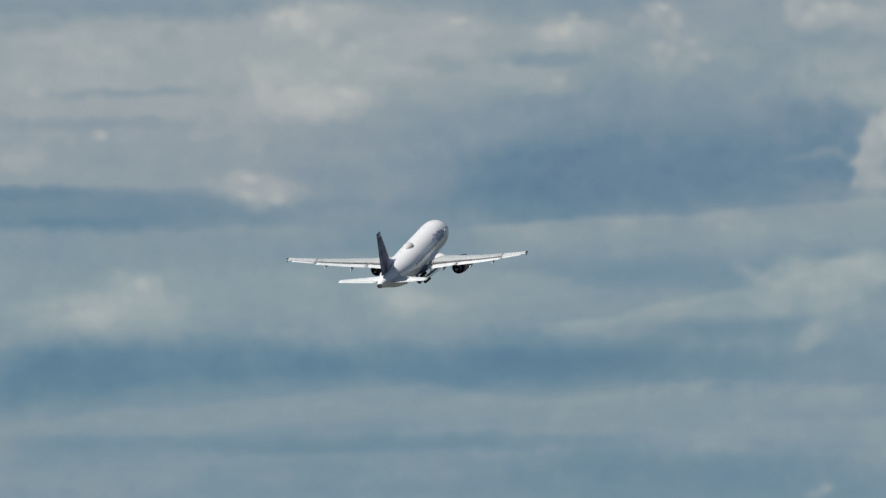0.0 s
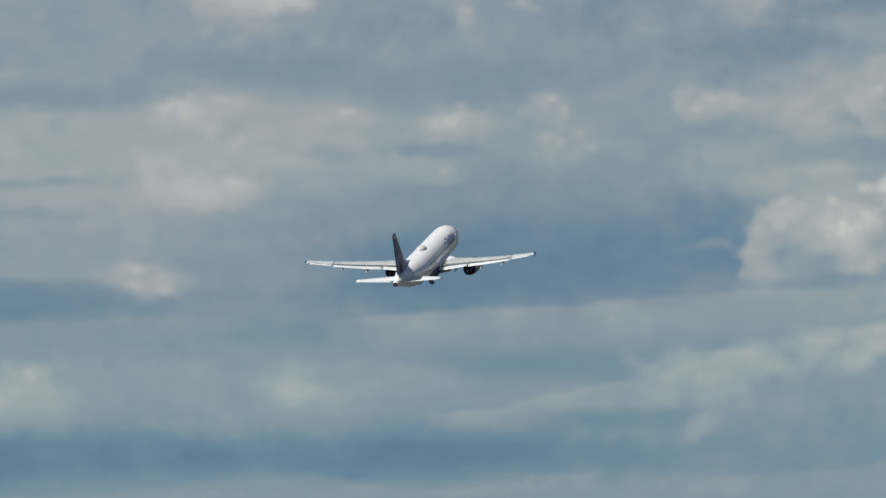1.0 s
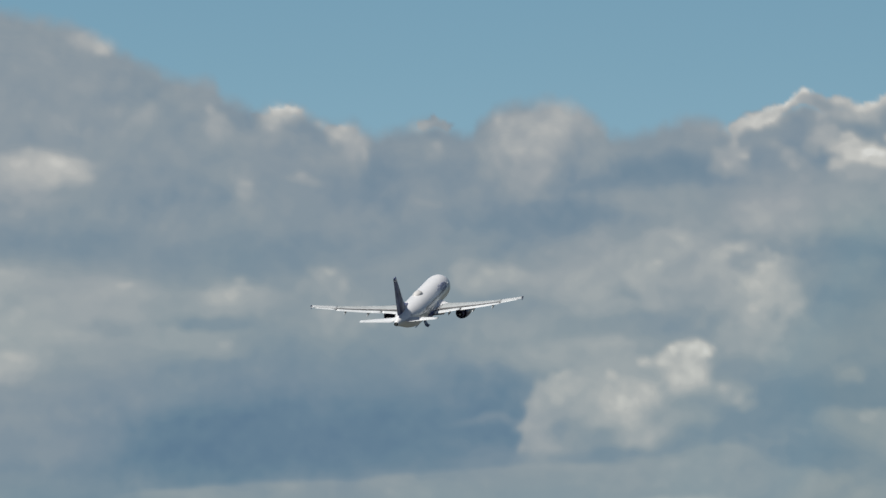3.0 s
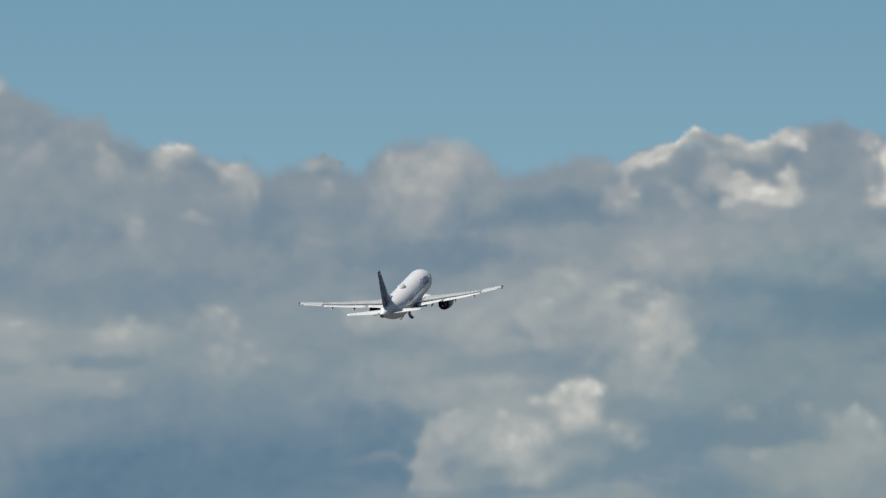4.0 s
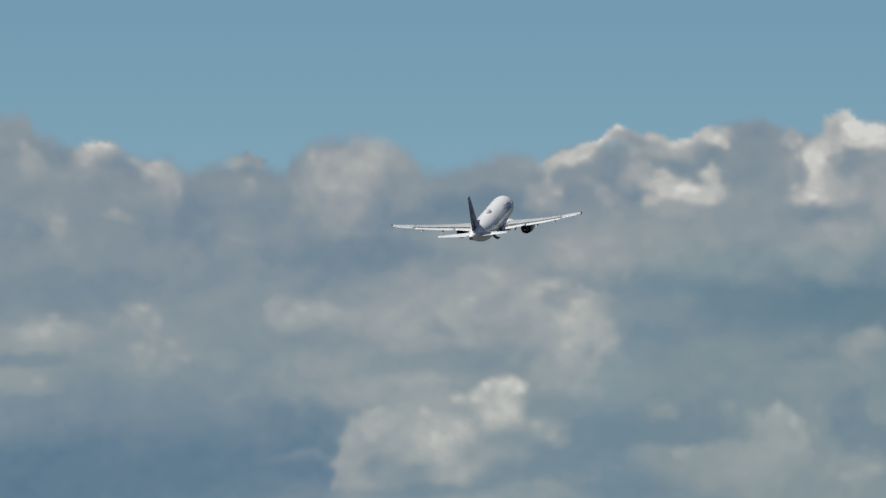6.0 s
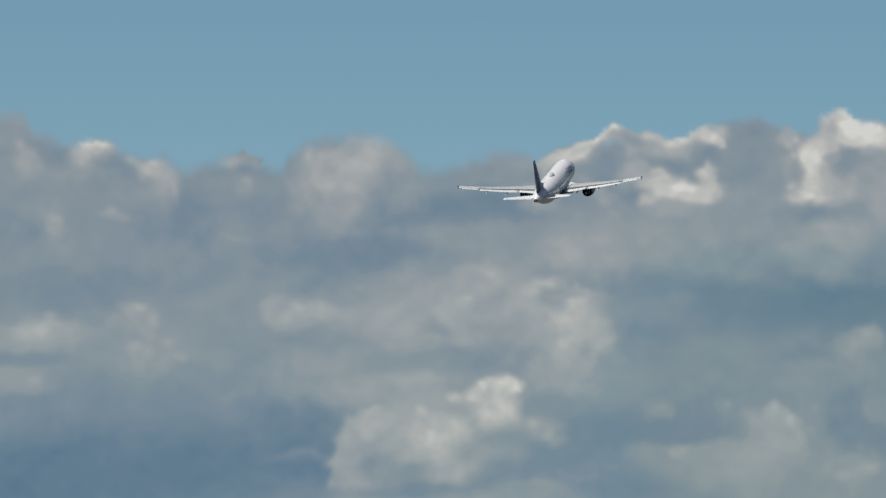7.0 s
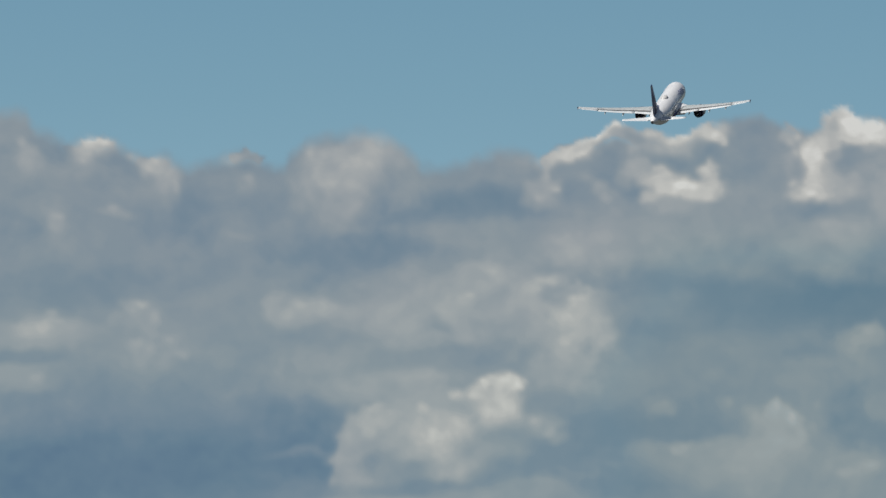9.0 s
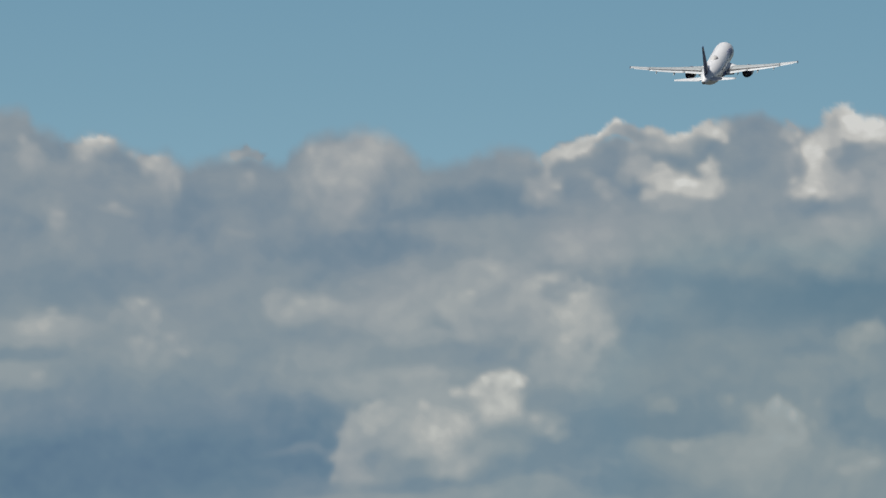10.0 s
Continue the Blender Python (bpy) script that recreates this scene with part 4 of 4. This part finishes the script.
def build_engine(plane, side):
    c = (side * 5.8, 18 - 11.8, -2.18)
    eng = part("engine_cowl", spin([(0.0, 0.902), (0.06, 0.975), (0.35, 1.06), (1.1, 1.11), (2.2, 1.1), (3.3, 0.984), (3.95, 0.856),
                                    (3.95, 0.819), (3.2, 0.902), (2.2, 0.92), (1.0, 0.846), (0.3, 0.828)], c, 44, close=True), COWL, plane,
               "dark blue engine cowl in shade")
    part("intake_lip", spin([(0.0, 0.906), (0.03, 0.975), (0.2, 1.04), (0.2, 1.02), (0.1, 0.856), (0.02, 0.865)], (c[0], c[1] + 0.015, c[2]), 44, close=True), HOT, eng, "dull metal intake lip")
    part("fan_face", spin([(0.75, 0.865), (0.8, 0.276), (0.45, 0.0184), (0.85, 0.0184)], c, 32), DARK, eng, "dark fan disc")
    part("core_nozzle", spin([(2.6, 0.69), (3.6, 0.626), (4.7, 0.46), (4.7, 0.423), (3.6, 0.552), (2.6, 0.626)], c, 36, close=True), COWL, eng)
    part("exhaust_plug", spin([(3.6, 0.35), (4.5, 0.276), (5.1, 0.129), (5.35, 0.0184)], c, 24), BARE, eng, "bright metal exhaust plug")
    part("duct_wall", spin([(2.55, 0.902), (2.6, 0.46), (2.62, 0.092)], c, 32), COWL, eng)
    x = abs(c[0])
    top = []
    for s, z0, z1, w in ((12.0, -1.3, -1.5, 0.06), (13.0, -1.05, -1.4, 0.16), (14.4, -0.95, -1.4, 0.2), (15.6, -0.98, -1.45, 0.18), (17.0, -1.05, -1.3, 0.05)):
        top.append([Vector((side * (x + a * w), 18 - s, z)) for a, z in ((-1, z0), (1, z0), (1, z1), (-1, z1))])
    part("pylon", loft(top), COWL, eng)
    return eng


def build_tail(plane):
    def fin_ring(z, cut):
        f = (z - 1.5) / 6.35
        return foil_ring((0, 18 - (29.6 + 5.15 * f), z), 6.1 - 4.25 * f, 0.11, "z", 0, cut)

    zs = [1.2 + (7.85 - 1.2) * i / 14 for i in range(15)]
    fin = part("fin", loft([fin_ring(z, 0.7) for z in zs]), FINBLUE, plane, "mottled deep-blue and lavender tail fin")

    def rudder_ring(z):
        f = (z - 1.5) / 6.35
        c = 6.1 - 4.25 * f
        y = 18 - (29.6 + 5.15 * f) - 0.705 * c
        w = 0.026 * c
        return [Vector((w, y, z)), Vector((0.3 * w, y - 0.2 * c, z)), Vector((0, y - 0.3 * c, z)), Vector((-0.3 * w, y - 0.2 * c, z)), Vector((-w, y, z))]
    part("rudder", loft([rudder_ring(z) for z in [1.75 + 5.95 * i / 10 for i in range(11)]]), FINBLUE, fin)
    part("fin_cap", loft([[Vector((p.x * (1.12 if z < 7.8 else 0.3), 18 - 35.6 + (p.y - 18 + 35.6) * 1.02, p.z)) for p in fin_ring(z, 1.0)] for z in (7.25, 7.6, 7.89)]), BLUE, fin, "dark blue fin tip")
    dorsal = [[Vector((w * k, 18 - s, z)) for w, z in ((-0.16, 1.75), (0, zt), (0.16, 1.75))] for s, zt, k in ((26.8, 2.02, 0.3), (28.4, 2.35, 0.8), (30.0, 2.75, 1.0), (31.0, 3.2, 1.0))]
    part("dorsal_fillet", loft(dorsal), BLUE, fin, "deep blue dorsal fillet")
    for side in (1, -1):
        def stab(sd, x, cut=0.7):
            f = (x - 0.3) / 5.95
            return foil_ring((sd * x, 18 - (30.9 + 3.5 * f), 0.6 + 0.45 * f), 4.3 - 2.75 * f, 0.1, "x", 0, cut)

        def elev(sd, x):
            f = (x - 0.3) / 5.95
            c = 4.3 - 2.75 * f
            return foil_ring((sd * x, 18 - (30.9 + 3.5 * f) - 0.69 * c, 0.6 + 0.45 * f), 0.31 * c, 0.16, "x", -3)
        tp = part("tailplane", spanwise(side, 0.4, 6.22, 10, stab), FLAP, plane, "pale grey swept tailplane")
        part("elevator", spanwise(side, 1.15, 6.15, 8, elev), FLAP, tp)


def build_gear(plane, side):
    """A main gear leg with twin wheels, hinged at the wing root; and the belly door beside the keel."""
    hx, hy, hz = side * 3.75, 0.0, -1.35
    leg = part("main_gear_leg", rod((hx, hy, hz + 0.1), (hx, hy, hz - 2.2), 0.16), STEEL, plane, "grey main gear leg", at=(hx, hy, hz))
    low = -2.65

    part("shock_strut", rod((0, 0, -2.1), (0, 0, low), 0.1), BARE, leg, "bright shock strut")
    part("axle", rod((-0.62, 0, low), (0.62, 0, low), 0.09), STEEL, leg)
    part("drag_brace", rod((0, 0, -1.7), (-side * 1.2, 0.1, -0.25), 0.08), STEEL, leg)
    for x in (-0.46, 0.46):
        ring = []
        for k in range(33):
            a = 2 * math.pi * k / 32
            ring.append([Vector((x + w, r * math.cos(a), low + r * math.sin(a))) for w, r in
                         ((-0.2, 0.36), (-0.21, 0.5), (-0.15, 0.575), (0.15, 0.575), (0.21, 0.5), (0.2, 0.36))])
        wheel = part("wheel", loft(ring, closed=True, cap=False), RUBBER, leg, "black tyre")
        part("rim", rod((x - 0.17, 0, low), (x + 0.17, 0, low), 0.37, 24), STEEL, wheel)
    part("leg_door", slab((0.05, 1.5, 2.0), (side * 0.32, 0, -1.15)), WHITE, leg, "white leg door", smooth=False)
    # the door follows the belly: flat by the keel, curling up at its outer edge
    arc = [(0.0, 0.0), (0.3, 0.01), (0.58, 0.05), (0.8, 0.14), (0.98, 0.3), (1.08, 0.5)]
    rim = arc + [(a - 0.03, b + 0.09) for a, b in reversed(arc)]
    door = part("belly_door", loft([[Vector((side * a, y, b)) for a, b in rim] for y in (-0.9, -0.6, 0.6, 0.7)]), BLUE, plane, "dark curved belly gear door")
    door.location = (side * 0.42, -0.2, -2.5)
    part("door_hinge", rod((0.0, -0.7, 0.03), (0.0, 0.6, 0.03), 0.05), STEEL, door)
    return leg, door


airliner = new("airliner")
airliner.empty_display_size = 2
tagged(airliner, "white twin-engined airliner with dark blue fin, climbing with flaps lowered", "airplane")
build_hull(airliner)
for SIDE in (1, -1):
    build_wing(airliner, SIDE)
    build_engine(airliner, SIDE)
build_tail(airliner)
LEG_R, DOOR_R = build_gear(airliner, 1)
LEG_L, DOOR_L = build_gear(airliner, -1)


# ---- movement ----
FLIGHT = [  # seconds, x, y, z, heading, pitch, bank
    (0, -76.28, 1652.17, 65.17, -11.07, 16.15, -1.15), (0.5, -68.91, 1691.12, 73.21, -11.06, 15.86, -1.36),
    (1, -61.72, 1729.91, 80.96, -11.03, 15.61, -1.53), (1.5, -54.45, 1768.55, 88.38, -11.00, 15.40, -1.60),
    (2, -47.35, 1807.03, 95.38, -10.96, 15.21, -1.32), (2.5, -40.29, 1845.36, 102.02, -10.90, 15.07, -1.13),
    (3, -32.98, 1883.54, 108.39, -10.84, 14.95, -1.75), (4.5, -12.09, 1997.13, 125.72, -10.59, 14.81, -4.62),
    (5, -4.87, 2034.68, 131.26, -10.48, 14.83, -4.24), (5.5, 1.66, 2072.08, 136.65, -10.37, 14.89, -3.84),
    (7, 20.56, 2183.35, 153.80, -9.96, 15.25, -2.35), (7.5, 26.16, 2220.13, 159.62, -9.81, 15.44, -2.33),
    (8, 32.19, 2256.76, 165.87, -9.64, 15.67, -2.32), (8.5, 38.08, 2293.23, 172.36, -9.47, 15.92, -2.30),
    (9, 43.77, 2329.54, 178.77, -9.28, 16.21, -1.70), (9.5, 49.29, 2365.70, 185.42, -9.08, 16.54, -1.45),
    (10, 54.94, 2401.71, 191.79, -8.88, 16.90, -1.20),
]
LEG_TURN = [(0, 55), (0.5, 70), (1.0, 80), (1.5, 86), (2.0, 88), (10, 88)]  # degrees swung inboard
DOOR_TURN = [(0, 85), (2.0, 85), (4.5, 84), (5.5, 78), (5.8, 66), (6.3, 25), (6.7, 0), (10, 0)]  # degrees open


def motions():
    walk(airliner, [(t, pose(x, y, z) @ pose(0, 0, 0, 0, 0, h) @ pose(0, 0, 0, p) @ pose(0, 0, 0, 0, b)) for t, x, y, z, h, p, b in FLIGHT])
    for side, leg, door in ((1, LEG_R, DOOR_R), (-1, LEG_L, DOOR_L)):
        walk(leg, [(t, Matrix.Translation((side * 3.75, 0, -1.35)) @ pose(0, 0, 0, 0, side * a)) for t, a in LEG_TURN])
        walk(door, [(t, Matrix.Translation((side * 0.42, -0.2, -2.5)) @ pose(0, 0, 0, 0, side * a)) for t, a in DOOR_TURN])


motions()
